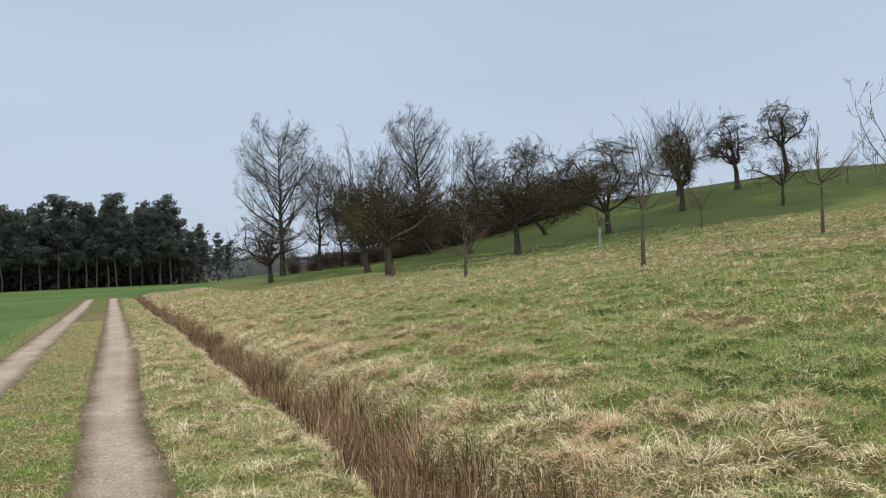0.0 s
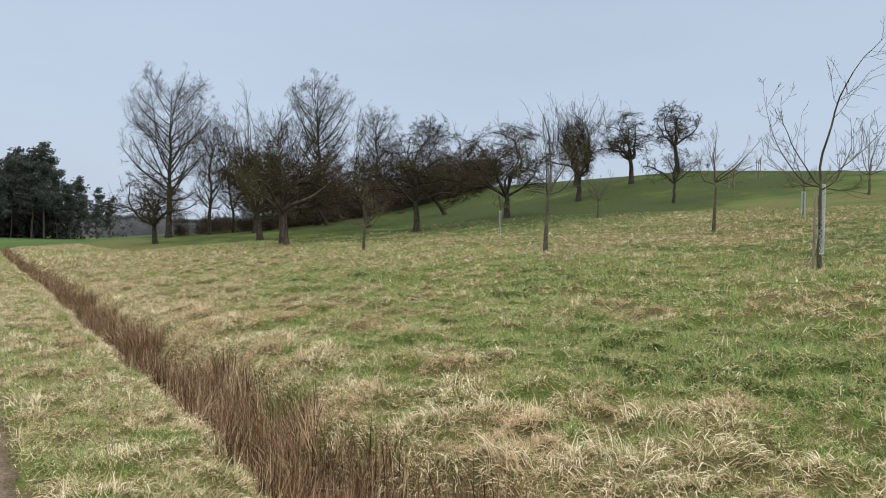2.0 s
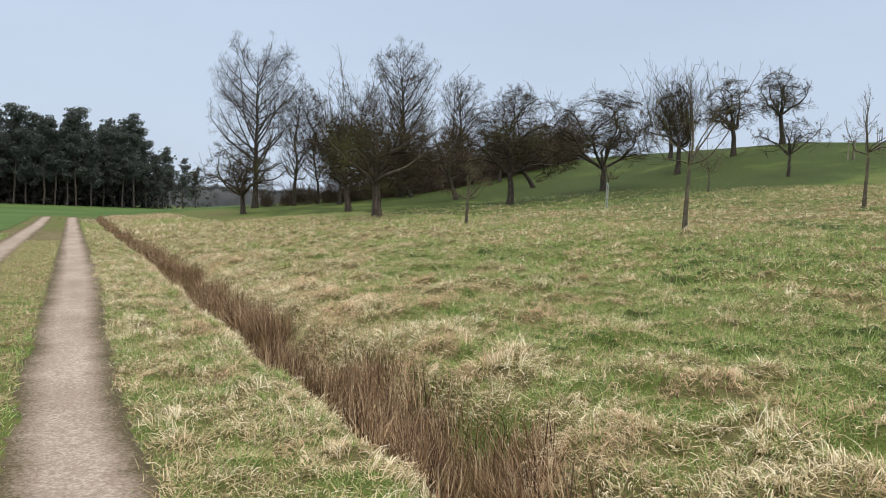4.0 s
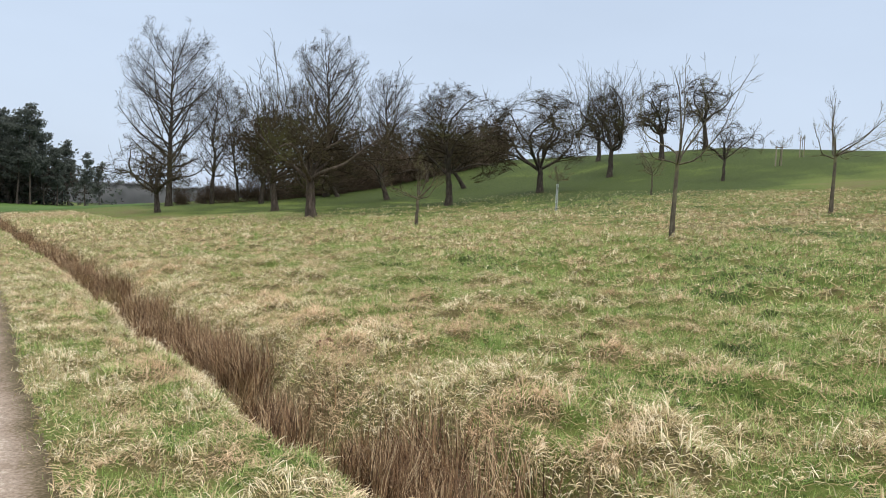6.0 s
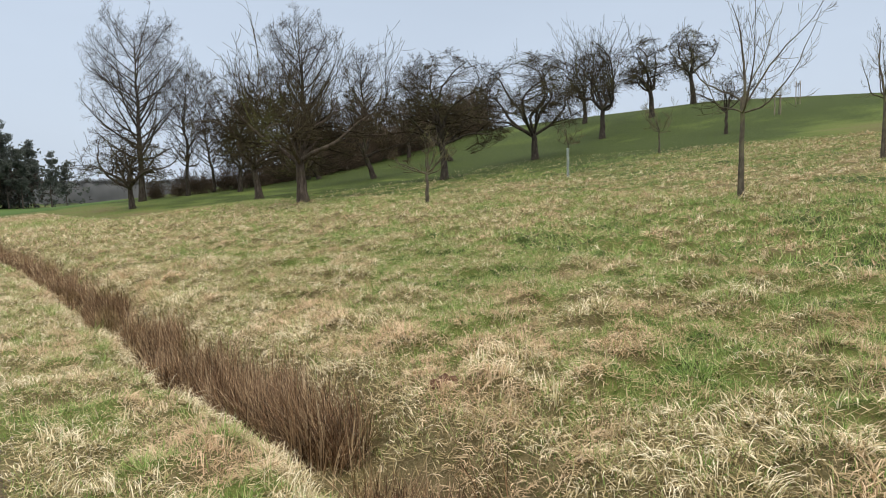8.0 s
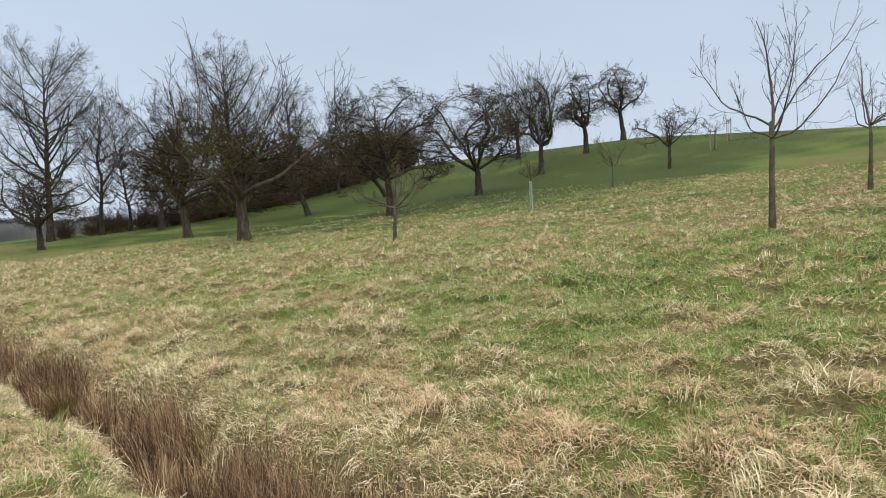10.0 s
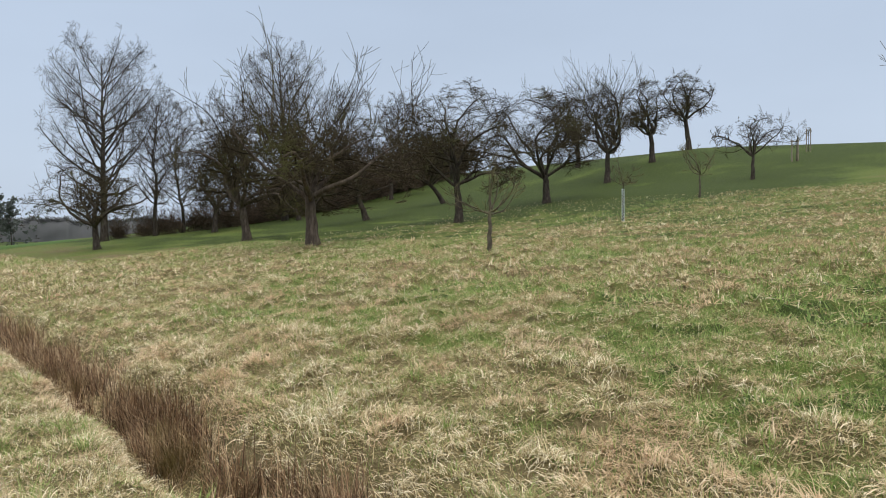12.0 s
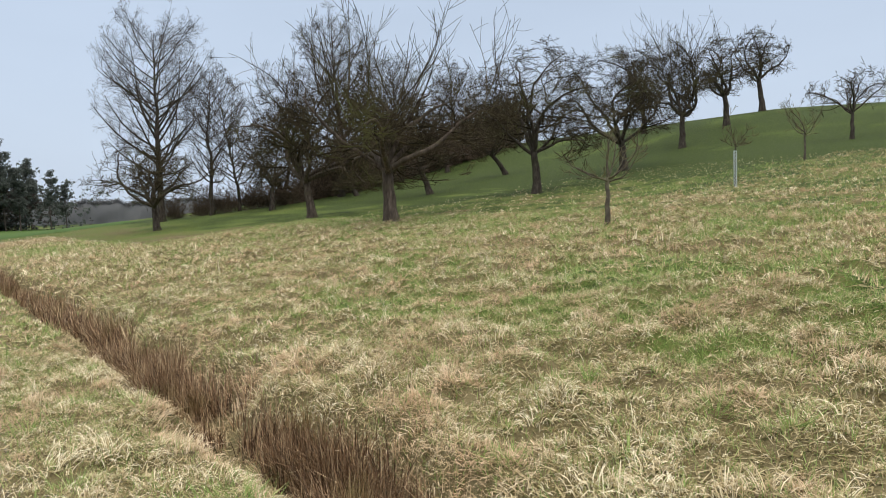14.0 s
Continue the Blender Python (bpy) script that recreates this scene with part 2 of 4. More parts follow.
def hashed(a, b, seed):
    v = (a * 374761393 + b * 668265263 + seed * 974711) & 0x7FFFFFFF
    v = ((v ^ (v >> 13)) * 1274126177) & 0x7FFFFFFF
    return ((v ^ (v >> 16)) & 0xFFFF) / 65535.0


def mounds(x, y, cell=0.50):
    """Domed tussocks, from 0 between them to 1 on the highest."""
    best = np.zeros(np.shape(x))
    ci, cj = np.floor(x / cell).astype(np.int64), np.floor(y / cell).astype(np.int64)
    for di in (-1, 0, 1):
        for dj in (-1, 0, 1):
            a, c = ci + di, cj + dj
            cx, cy = (a + hashed(a, c, 11)) * cell, (c + hashed(a, c, 12)) * cell
            r = 0.14 + 0.32 * hashed(a, c, 13)
            h = 0.15 + 0.85 * hashed(a, c, 14)
            d2 = ((x - cx) ** 2 * (0.7 + 0.8 * hashed(a, c, 15)) + (y - cy) ** 2) / (r * r)
            best = np.maximum(best, h * np.clip(1 - d2, 0, 1) ** 0.8)
    return best


def lumps(u, y):
    """Tussocks and unevenness of the meadow."""
    x = along(u, y)
    wob = 0.45 * (value_noise(x * 3.3, y * 3.3, 18) - 0.5)
    n = mounds(x + wob, y + wob) + 0.25 * (value_noise(x * 3.9, y * 3.9, 4) - 0.5) + 0.34 * (value_noise(x * 7.5, y * 7.5, 5) - 0.5)
    big = value_noise(x * 0.35, y * 0.35, 6) - 0.5
    near = (1 - 0.55 * smooth_step(11, 16, u)) * (1 - smooth_step(24, 34, u)) * (1 - smooth_step(40, 52, y))
    amp = 0.10 * smooth_step(0.34, 0.8, u) * (1 - smooth_step(1.5, 1.8, u)) + 0.14 * smooth_step(2.5, 3.0, u) + 0.03 * (u < -0.3)
    amp = np.where((u < -1.5), 0.015, amp) * near * (u > -2.7)
    return amp * (n - 0.3) + 0.12 * big * smooth_step(3, 6, u) * near


def ditch_mid(y):
    """The wandering middle of the ditch."""
    return DITCH + 0.16 * (value_noise(y * 0.45, y * 0 + 3.3, 8) - 0.5) + 0.28 * (value_noise(y * 1.5, y * 0 + 6.1, 9) - 0.5)


def land(u, y):
    d = np.abs(u - ditch_mid(y))
    ditch = -0.42 * (1 - smooth_step(0.10, 0.62, d))
    rut = -0.025 * (1 - smooth_step(0.2, 0.42, np.abs(u))) - 0.025 * (1 - smooth_step(0.2, 0.45, np.abs(u - RUT_LEFT)))
    return hill(u, y) + ditch * (1 - smooth_step(72, 80, y)) + rut + lumps(u, y)


def spaced(lo, hi, step, far_lo, far_hi, grow=1.12):
    v = list(np.arange(lo, hi, step))
    s, a = step, lo
    while a > far_lo:
        s *= grow
        a -= s
        v.insert(0, a)
    s, a = step, v[-1]
    while a < far_hi:
        s *= grow
        a += s
        v.append(a)
    return np.array(v)


def sheet(name, us, ys, mat, lift=0.0, keep=None):
    uu, yy = np.meshgrid(us, ys)
    zz = land(uu, yy) + lift
    v = np.stack([along(uu, yy), yy, zz], -1).reshape(-1, 3)
    n, m = len(ys), len(us)
    i = (np.arange(n - 1)[:, None] * m + np.arange(m - 1)[None]).ravel()
    q = np.stack([i, i + 1, i + 1 + m, i + m], 1)
    if keep is not None:
        c = keep((uu[:-1, :-1] + uu[1:, 1:]).ravel() / 2, (yy[:-1, :-1] + yy[1:, 1:]).ravel() / 2)
        q = q[c]
    used = np.unique(q)
    back = np.zeros(len(v), np.int64)
    back[used] = np.arange(len(used))
    return new(name, mesh_of(name, v[used], [back[q]], mat))


def dryness(u, y):
    """How far the meadow is straw (1) or green (0)."""
    x = along(u, y)
    near = (1 - smooth_step(24, 36, u)) * (1 - smooth_step(40, 55, y))
    n = 0.24 * value_noise(x * 0.17, y * 0.17, 71) + 0.28 * value_noise(x * 0.6, y * 0.6, 72)
    n = n + 0.48 * (0.5 + near * (0.38 * mounds(x + 0.1, y) + 0.95 * value_noise(x * 1.3, y * 1.3, 73) - 0.62))
    n = 0.5 + 1.95 * (n - 0.5) - 0.37 * smooth_step(20, 30, u)
    fine = 0.52 + 0.8 * (value_noise(x * 4.5, y * 4.5, 74) - 0.5) + 0.4 * (value_noise(x * 1.2, y * 1.2, 75) - 0.5)
    n = n + near * (0.60 * (value_noise(x * 4.1, y * 4.1, 76) - 0.5) + 0.30 * (value_noise(x * 9.0, y * 9.0, 77) - 0.5))
    n = n + 0.42 * smooth_step(22, 32, u) * (1 - smooth_step(18, 28, y))                 # the sunny shoulder of the hill
    n = np.where(u < 2, fine, n)
    n = n + (0.22 * (1 - smooth_step(3.2, 5.2, u)) + 0.25 * (1 - smooth_step(2.9, 3.5, u))) * (u > 2)                                      # the strip by the ditch is dry
    n = n + 0.20 * smooth_step(8, 15, y) * (1 - smooth_step(4, 7.5, u)) * (1 - smooth_step(40, 52, y)) + 0.20 * smooth_step(16, 22, y) * (1 - smooth_step(9, 14, u)) * (1 - smooth_step(40, 52, y))
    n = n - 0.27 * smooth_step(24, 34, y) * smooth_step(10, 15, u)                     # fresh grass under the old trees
    n = n - 0.23 * smooth_step(4, 6, u) * (1 - smooth_step(13, 20, y)) * (1 - 0.7 * smooth_step(15, 22, u))
    return np.clip(n, 0, 1)


GU = np.concatenate([spaced(-2.5, 11, 0.10, -900, 10.8, 1.14)[:-1], spaced(11, 36, 0.32, 10.9, 900, 1.14)[1:]])
GY = spaced(-1, 36, 0.12, -500, 1500, 1.12)
ground = tagged(sheet("ground", GU, GY, M_TURF), "uneven meadow ground with matted dry and green grass", "ground", kind="structure")
dry_at = ground.data.attributes.new("dry", 'FLOAT', 'POINT')
g_co = np.empty(len(ground.data.vertices) * 3, np.float32)
ground.data.vertices.foreach_get("co", g_co)
g_co = g_co.reshape(-1, 3).astype(float)
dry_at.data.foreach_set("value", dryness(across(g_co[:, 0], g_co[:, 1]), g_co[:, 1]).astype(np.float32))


def narrowing(y):
    """How far the verge grows into the right rut."""
    return 0.20 * np.exp(-((y - 10.5) / 5.5) ** 2)


def rough_edge(y, seed, size):
    return size * (0.6 * value_noise(y * 0.8, y * 0 + seed, seed) + 0.5 * value_noise(y * 3.3, y * 0 + seed, seed + 1) + 0.6 * value_noise(y * 9.7, y * 0 + seed, seed + 2) - 0.85)


def strip(name, centre, half, y0, y1, lift, mat, seed, size):
    ys = np.concatenate([np.arange(y0, 22, 0.05), np.arange(22, y1, 0.3)])
    n = 15
    f = np.linspace(-1, 1, n)
    lo, hi = centre - half + rough_edge(ys, seed, size), centre + half + rough_edge(ys, seed + 5, size)
    if centre > -1:
        hi = hi - narrowing(ys)
    uu = lo[:, None] + (hi - lo)[:, None] * (f[None] + 1) / 2
    yy = np.repeat(ys[:, None], n, 1)
    edge = np.clip((1 - np.abs(f)) * 4, 0, 1)[None]
    zz = hill(uu, yy) - 0.025 + lift * edge - 0.03 * (1 - edge) + 0.014 * (value_noise(uu * 5, yy * 2.5, 12) - 0.5)
    v = np.stack([along(uu, yy), yy, zz], -1).reshape(-1, 3)
    i = (np.arange(len(ys) - 1)[:, None] * n + np.arange(n - 1)[None]).ravel()
    me = mesh_of(name, v, [np.stack([i, i + 1, i + n + 1, i + n], 1)], mat)
    worn = me.attributes.new("worn", 'FLOAT', 'POINT')
    w = np.clip((0.84 - np.abs(f)) / 0.52, 0, 1)[None] * 0.84 + 0.20 * (value_noise(uu * 3, yy * 1.2, 14) - 0.5) + 0.12 * (value_noise(uu * 9, yy * 6, 15) - 0.5)
    worn.data.foreach_set("value", np.ascontiguousarray(w.ravel(), dtype=np.float32))
    return new(name, me)


rut_r = tagged(strip("wheel_track", 0.02, 0.57, -4, 74, 0.034, M_GRAVEL, 21, 0.10), "pale packed gravel wheel rut of a farm track", "track", "wheel ruts", kind="structure")
rut_l = tagged(strip("wheel_track", RUT_LEFT, 0.56, -4, 74, 0.034, M_GRAVEL, 25, 0.10), "pale packed gravel wheel rut of a farm track", "track", "wheel ruts", kind="structure")


def is_crop(u, y):
    return ((u < -3.0) | (y > 77)) & (u < 15 + 0.12 * np.clip(y - 80, 0, 200)) & (y < 160)


crop = tagged(sheet("crop_field", spaced(-5, 16, 0.3, -300, 60, 1.12), spaced(0, 90, 0.5, -200, 200, 1.1), M_CROP, 0.02, is_crop),
              "flat field of short bright green young crop", "field", kind="structure")


# ---------------------------------------------------------------- trees
def tubes(P, R, sides):
    """Tapering tubes along N lines of K points."""
    N, K, _ = P.shape
    d = np.gradient(P, axis=1)
    d /= np.linalg.norm(d, axis=2, keepdims=True) + 1e-9
    mean = P[:, -1] - P[:, 0]
    ref = np.eye(3)[np.argmin(np.abs(mean), 1)][:, None]
    a = np.cross(d, ref)
    a /= np.linalg.norm(a, axis=2, keepdims=True) + 1e-9
    b = np.cross(d, a)
    th = np.arange(sides) * 2 * np.pi / sides
    v = P[:, :, None] + R[:, :, None, None] * (a[:, :, None] * np.cos(th)[:, None] + b[:, :, None] * np.sin(th)[:, None])
    n, k, s = np.meshgrid(np.arange(N), np.arange(K - 1), np.arange(sides), indexing="ij")
    base = (n * K + k) * sides
    s2 = (s + 1) % sides
    q = np.stack([base + s, base + s2, base + sides + s2, base + sides + s], -1).reshape(-1, 4)
    return v.reshape(-1, 3), q


def joined(groups):
    """One array of places and one of quads from several of them."""
    vs, qs, o = [], [], 0
    for v, q in groups:
        vs.append(v)
        qs.append(q + o)
        o += len(v)
    return np.concatenate(vs), np.concatenate(qs)


def sprout(rng, P, R, count, t_range, angle, length, K, wiggle, lift, thin, tip=0.35, min_r=0.0035, taper=0.55):
    """Children on each of the lines P: count a line, at an angle off it, with a length in parts of the parent's length."""
    N, KP, _ = P.shape
    t = rng.uniform(*t_range, (N, count))
    f = t * (KP - 1)
    i = np.minimum(f.astype(int), KP - 2)
    w = (f - i)[..., None]
    n = np.arange(N)[:, None]
    pos = P[n, i] * (1 - w) + P[n, i + 1] * w
    tan = P[n, i + 1] - P[n, i]
    tan /= np.linalg.norm(tan, axis=2, keepdims=True) + 1e-9
    rad = R[n, i] * (1 - w[..., 0]) + R[n, i + 1] * w[..., 0]
    total = np.linalg.norm(np.diff(P, axis=1), axis=2).sum(1)
    side = rng.normal(size=(N, count, 3))
    side -= (side * tan).sum(2, keepdims=True) * tan
    side /= np.linalg.norm(side, axis=2, keepdims=True) + 1e-9
    a = np.radians(rng.uniform(*angle, (N, count, 1)))
    d = (tan * np.cos(a) + side * np.sin(a)).reshape(-1, 3)
    ln = (total[:, None] * rng.uniform(*length, (N, count)) * (1.15 - taper * t)).reshape(-1)
    r0 = np.maximum(rad.reshape(-1) * thin, min_r)
    return lines(rng, pos.reshape(-1, 3), d, ln, r0, K, wiggle, lift, tip, min_r)


def lines(rng, pos, d, ln, r0, K, wiggle, lift, tip=0.35, min_r=0.0035):
    out = np.empty((len(pos), K, 3))
    out[:, 0] = pos
    step = ln / (K - 1)
    lift_0, lift_1 = lift if isinstance(lift, tuple) else (lift, lift)
    for k in range(1, K):
        d = d + rng.normal(size=d.shape) * wiggle + np.array([0, 0, lift_0 + (lift_1 - lift_0) * k / (K - 1)])
        d /= np.linalg.norm(d, axis=1, keepdims=True) + 1e-9
        out[:, k] = out[:, k - 1] + d * step[:, None]
    rr = r0[:, None] * np.linspace(1, tip, K)[None]
    return out, np.maximum(rr, min_r)


def fitted(sets, stem_line, low, height, radius, dome):
    """The lines above the height low, stretched to the tree's height and spread; dome rounds the crown's outline."""
    allp = np.concatenate([p[:, -1] for p, _ in sets[1:]])
    top = np.percentile(allp[:, 2], 98.5 if dome else 99.8)
    wide = np.percentile(np.hypot(allp[:, 0] - allp[:, 0].mean(), allp[:, 1] - allp[:, 1].mean()), 85)
    kz, kr = (height - low) / max(top - low, 0.1), np.clip((1.12 if dome else 1.0) * radius / max(wide, 0.1), 0.8, 2.4)
    res = []
    for p, r in sets + [stem_line]:
        q = p.copy()
        up = np.clip((p[..., 2] - low) / 0.8, 0, 1)
        q[..., 2] = np.where(p[..., 2] > low, low + (p[..., 2] - low) * kz, p[..., 2])
        q[..., :2] = p[..., :2] * (1 + (kr - 1) * up)[..., None]
        if p is not stem_line[0]:
            sag = low * 1.25
            q[..., 2] = np.where((q[..., 2] < sag) & (low > 0.5), sag + (q[..., 2] - sag) * 0.35, q[..., 2])
            if dome is None:
                mid, half = 0.5 * (height + 0.7 * low), 0.52 * (height - 0.6 * low)
                lim = 1.30 * radius * np.clip(1 - np.abs((q[..., 2] - mid) / half) ** 3.6, 0.03, 1) ** 0.45
                rho = np.hypot(q[..., 0], q[..., 1])
                q[..., :2] *= (lim * np.tanh(rho / lim) / np.maximum(rho, 1e-4))[..., None]
            if dome:
                e = (np.abs(np.hypot(q[..., 0], q[..., 1]) / (1.12 * radius)) ** 2.4 + np.clip((q[..., 2] - low) / (height - low), 0, None) ** 2.4) ** (1 / 2.4)
                k = np.where(e > 0.85, (0.85 + 0.32 * np.tanh((e - 0.85) / 0.50)) / np.maximum(e, 0.1), 1.0)
                q[..., :2] *= k[..., None]
                q[..., 2] = np.where(q[..., 2] > low, low + (q[..., 2] - low) * k, q[..., 2])
        res.append((q, r))
    return res


def tree(name, seed, height, radius, stem, girth, kind, bark, twig, label, category="tree", group="", density=1.0, lean=(0, 0), thick=1.0, arm=None, shoot=1, cap=1.0):
    """A bare tree: its trunk, each main limb and the twigs of its crown. arm: azimuth and length of one long low limb."""
    rng = np.random.default_rng(seed)
    root = tagged(new(name), label, category, group)
    root.empty_display_size = 0.2
    tw = 0.0036 * thick
    if kind == "tall":
        K = 14
        zs = np.linspace(-0.2, height * 0.9, K)
        P0 = np.zeros((1, K, 3))
        P0[0, :, 2] = zs
        P0[0, 1:, :2] = np.cumsum(rng.normal(0, 0.07, (K - 1, 2)), 0)
        P0[0, :, 0] += lean[0] * np.clip(zs / height, 0, 1)
        P0[0, :, 1] += lean[1] * np.clip(zs / height, 0, 1)
        R0 = girth * np.clip(1 - np.clip(zs, 0, None) / height, 0.03, 1)[None] ** 1.15
        R0[0, 0] *= 1.35
        n = 40
        z0 = stem + (height * 0.84 - stem) * np.linspace(0, 1, n) ** 0.95 + rng.normal(0, 0.1, n)
        az = np.arange(n) * 2.4 + rng.normal(0, 0.3, n)
        el = np.radians(rng.uniform(20, 48, n) + 16 * z0 / height)
        d = np.stack([np.cos(az) * np.cos(el), np.sin(az) * np.cos(el), np.sin(el)], 1)
        mid, half = (height + stem * 0.8) * 0.55, (height - stem * 0.8) * 0.48
        ln = np.zeros(n)
        for k in range(n):
            s = np.linspace(0.2, height, 200)
            inside = (s * np.cos(el[k]) / radius) ** 3 + np.abs((z0[k] + s * np.sin(el[k]) - mid) / half) ** 3 < 1
            ln[k] = max(s[inside].max() if inside.any() else 0.8, 0.8) * rng.uniform(0.9, 1.04)
        tz = np.interp(z0, zs, np.arange(K))
        ki = np.minimum(tz.astype(int), K - 2)
        kw = (tz - ki)[:, None]
        pos = P0[0, ki] * (1 - kw) + P0[0, ki + 1] * kw
        limbs = lines(rng, pos, d, ln, girth * 0.36 * (1.2 - z0 / height), 10, 0.055, (0.05, -0.02), 0.2)
        side = sprout(rng, *limbs, 9, (0.12, 0.98), (25, 60), (0.30, 0.52), 6, 0.09, (0.05, -0.03), 0.5, 0.3, min_r=tw)
        fine = sprout(rng, *side, int(8 * density), (0.12, 1), (25, 65), (0.30, 0.55), 3, 0.10, 0.01, 0.6, min_r=tw * 0.9)
        fine2 = sprout(rng, *fine, 2, (0.2, 1), (25, 65), (0.5, 0.9), 2, 0.1, 0.0, 0.7, min_r=tw * 0.75)
        crown = [side, fine, fine2]
        low = stem
    else:
        K = 7
        zs = np.linspace(-0.2, stem, K)
        f = np.clip(zs / stem, 0, 1)
        P0 = np.zeros((1, K, 3))
        P0[0, :, 2] = zs
        P0[0, :, 0], P0[0, :, 1] = lean[0] * f, lean[1] * f
        P0[0, 2:-1, :2] += rng.normal(0, 0.006 + 0.06 * girth, (K - 3, 2))
        R0 = girth * (1 - 0.34 * f)[None]
        R0[0, 0] *= 1.45
        R0[0, 1] *= 1.15
        tip = P0[0, -1]
        if kind == "apple":
            n = 10 if radius > 3.5 else 8
            az = np.arange(n) * 2.4 + rng.uniform(0, 6) + rng.normal(0, 0.2, n)
            el = np.radians(np.linspace(22, 76, n) + rng.normal(0, 5, n))
            d = np.stack([np.cos(az) * np.cos(el), np.sin(az) * np.cos(el), np.sin(el)], 1)
            ln = 1.05 / np.sqrt((np.cos(el) / radius) ** 2 + (np.sin(el) / ((height * cap - stem) * 0.9)) ** 2) * rng.uniform(0.85, 1.1, n)
            if arm:
                d[0] = (np.cos(radians(arm[0])) * 0.93, np.sin(radians(arm[0])) * 0.93, 0.16)
                ln[0] = arm[1]
            pos = tip[None] + np.array([0, 0, 1.0]) * rng.uniform(-0.25, 0.0, n)[:, None] * stem * 0.4
            limbs = lines(rng, pos, d, ln, girth * rng.uniform(0.36, 0.54, n), 14, 0.19, (0.12, -0.12), 0.16)
            side = sprout(rng, *limbs, 8, (0.18, 1), (35, 85), (0.30, 0.58), 8, 0.22, (0.12, -0.13), 0.5, 0.3, min_r=tw)
            fine = sprout(rng, *side, int(10 * density), (0.1, 1), (30, 90), (0.28, 0.55), 5, 0.22, (0.03, -0.10), 0.45, min_r=tw)
            fine2 = sprout(rng, *fine, int(6.5 * density), (0.1, 1), (30, 90), (0.4, 0.8), 2, 0.20, 0.0, 0.7, min_r=tw * 0.8)
            crown = [side, fine, fine2]
            low = stem * 0.7
        elif kind == "young":
            n = int(rng.integers(7, 9))
            az = np.arange(n) * 2.4 + rng.uniform(0, 6)
            el = np.radians(rng.uniform(14, 42, n) + (0 if cap > 0.9 else 18 if cap < 0.82 else 4))
            d = np.stack([np.cos(az) * np.cos(el), np.sin(az) * np.cos(el), np.sin(el)], 1)
            ln = radius * rng.uniform(1.1, 1.6, n)
            base = girth * rng.uniform(0.28, 0.42, n)
            if cap > 0.9:                                   # a leader goes on from the trunk
                d[0] = (0.10, 0.05, 1)
                ln[0] = (height - stem) * 0.85
                base[0] = girth * 0.60
            else:
                d[0] = (0.32, 0.2, 1)
                ln[0] = radius * 1.1
                base[0] = girth * 0.58
            pos = tip[None] + np.array([0, 0, 1.0]) * rng.uniform(-0.32, -0.02, n)[:, None]
            limbs = lines(rng, pos, d, ln, base, 12, 0.13, (0.0, 0.16 if cap > 0.9 else 0.09), 0.16)
            side = sprout(rng, *limbs, 8, (0.18, 0.98), (30, 65), (0.22, 0.44), 7, 0.13, (0.03, 0.16), 0.36, 0.3, min_r=tw)
            fine = sprout(rng, *side, int(4 * density), (0.15, 1), (25, 60), (0.25, 0.55), 4, 0.12, 0.08, 0.6, min_r=tw)
            crown = [side, fine]
            low = stem * 0.8
        else:                                               # a shrub of many stems
            n = 16
            az = rng.uniform(0, 6.28, n)
            el = np.radians(rng.uniform(45, 85, n))
            d = np.stack([np.cos(az) * np.cos(el), np.sin(az) * np.cos(el), np.sin(el)], 1)
            pos = np.stack([rng.normal(0, 0.35, n), rng.normal(0, 0.35, n), np.full(n, -0.1)], 1)
            limbs = lines(rng, pos, d, height * rng.uniform(0.6, 1.1, n), np.full(n, girth), 7, 0.13, 0.02, 0.35)
            side = sprout(rng, *limbs, 6, (0.03, 1), (20, 75), (0.25, 0.5), 3, 0.15, 0.03, 0.55, min_r=tw)
            fine = sprout(rng, *side, int(5 * density), (0.1, 1), (20, 75), (0.4, 0.9), 3, 0.18, 0.0, 0.6, min_r=tw)
            crown = [side, fine]
            low = 0.2
    sets = fitted([limbs] + crown, (P0, R0) if kind != "shrub" else limbs, low, height * (cap if kind == "apple" else 1), radius, None if kind == "tall" else kind == "apple")
    limbs, crown, P0 = sets[0], sets[1:-1], sets[-1][0]
    if kind == "apple" and shoot:                           # upright water shoots out of the dome
        P, R = crown[0]
        i = rng.integers(2, P.shape[1], (len(P), shoot))
        pos = P[np.arange(len(P))[:, None], i].reshape(-1, 3)
        up = np.concatenate([rng.normal(0, 0.45, (len(pos), 2)) + 0.10 * pos[:, :2], np.ones((len(pos), 1))], 1)
        room = np.clip(height * 1.02 - pos[:, 2], 0.3, 0.55 * height)
        reach = room * np.where(rng.uniform(0, 1, len(pos)) < (0.28 if shoot > 2 else 0.12), rng.uniform(0.4, 1.0, len(pos)), rng.uniform(0.08, 0.35, len(pos)))
        shoots = lines(rng, pos, up, reach, 0.005 + 0.0055 * reach, 8, 0.13, 0.07, 0.25, tw)
        sprigs = sprout(rng, *shoots, 6, (0.2, 0.97), (25, 60), (0.22, 0.48), 4, 0.13, 0.05, 0.6, min_r=tw * 0.9)
        crown = crown + [shoots, sprigs]
    if kind != "shrub":
        over = P0[:, -1:] + (P0[:, -1:] - P0[:, -2:-1]) * (0.04 if kind == "young" else 0.25)
        P0, R0 = np.concatenate([P0, over, over + (0, 0, 0.004)], 1), np.concatenate([R0, R0[:, -1:] * 0.6, R0[:, -1:] * 0.02], 1)
        part("trunk", mesh_of("trunk", *(lambda v, q: (v, [q]))(*tubes(P0, R0, 10)), bark), root)
    if kind == "shrub":
        v, q = tubes(*limbs, 4)
        tagged(part("brushwood", mesh_of("brushwood", v, [q], bark), root), kind="stuff")
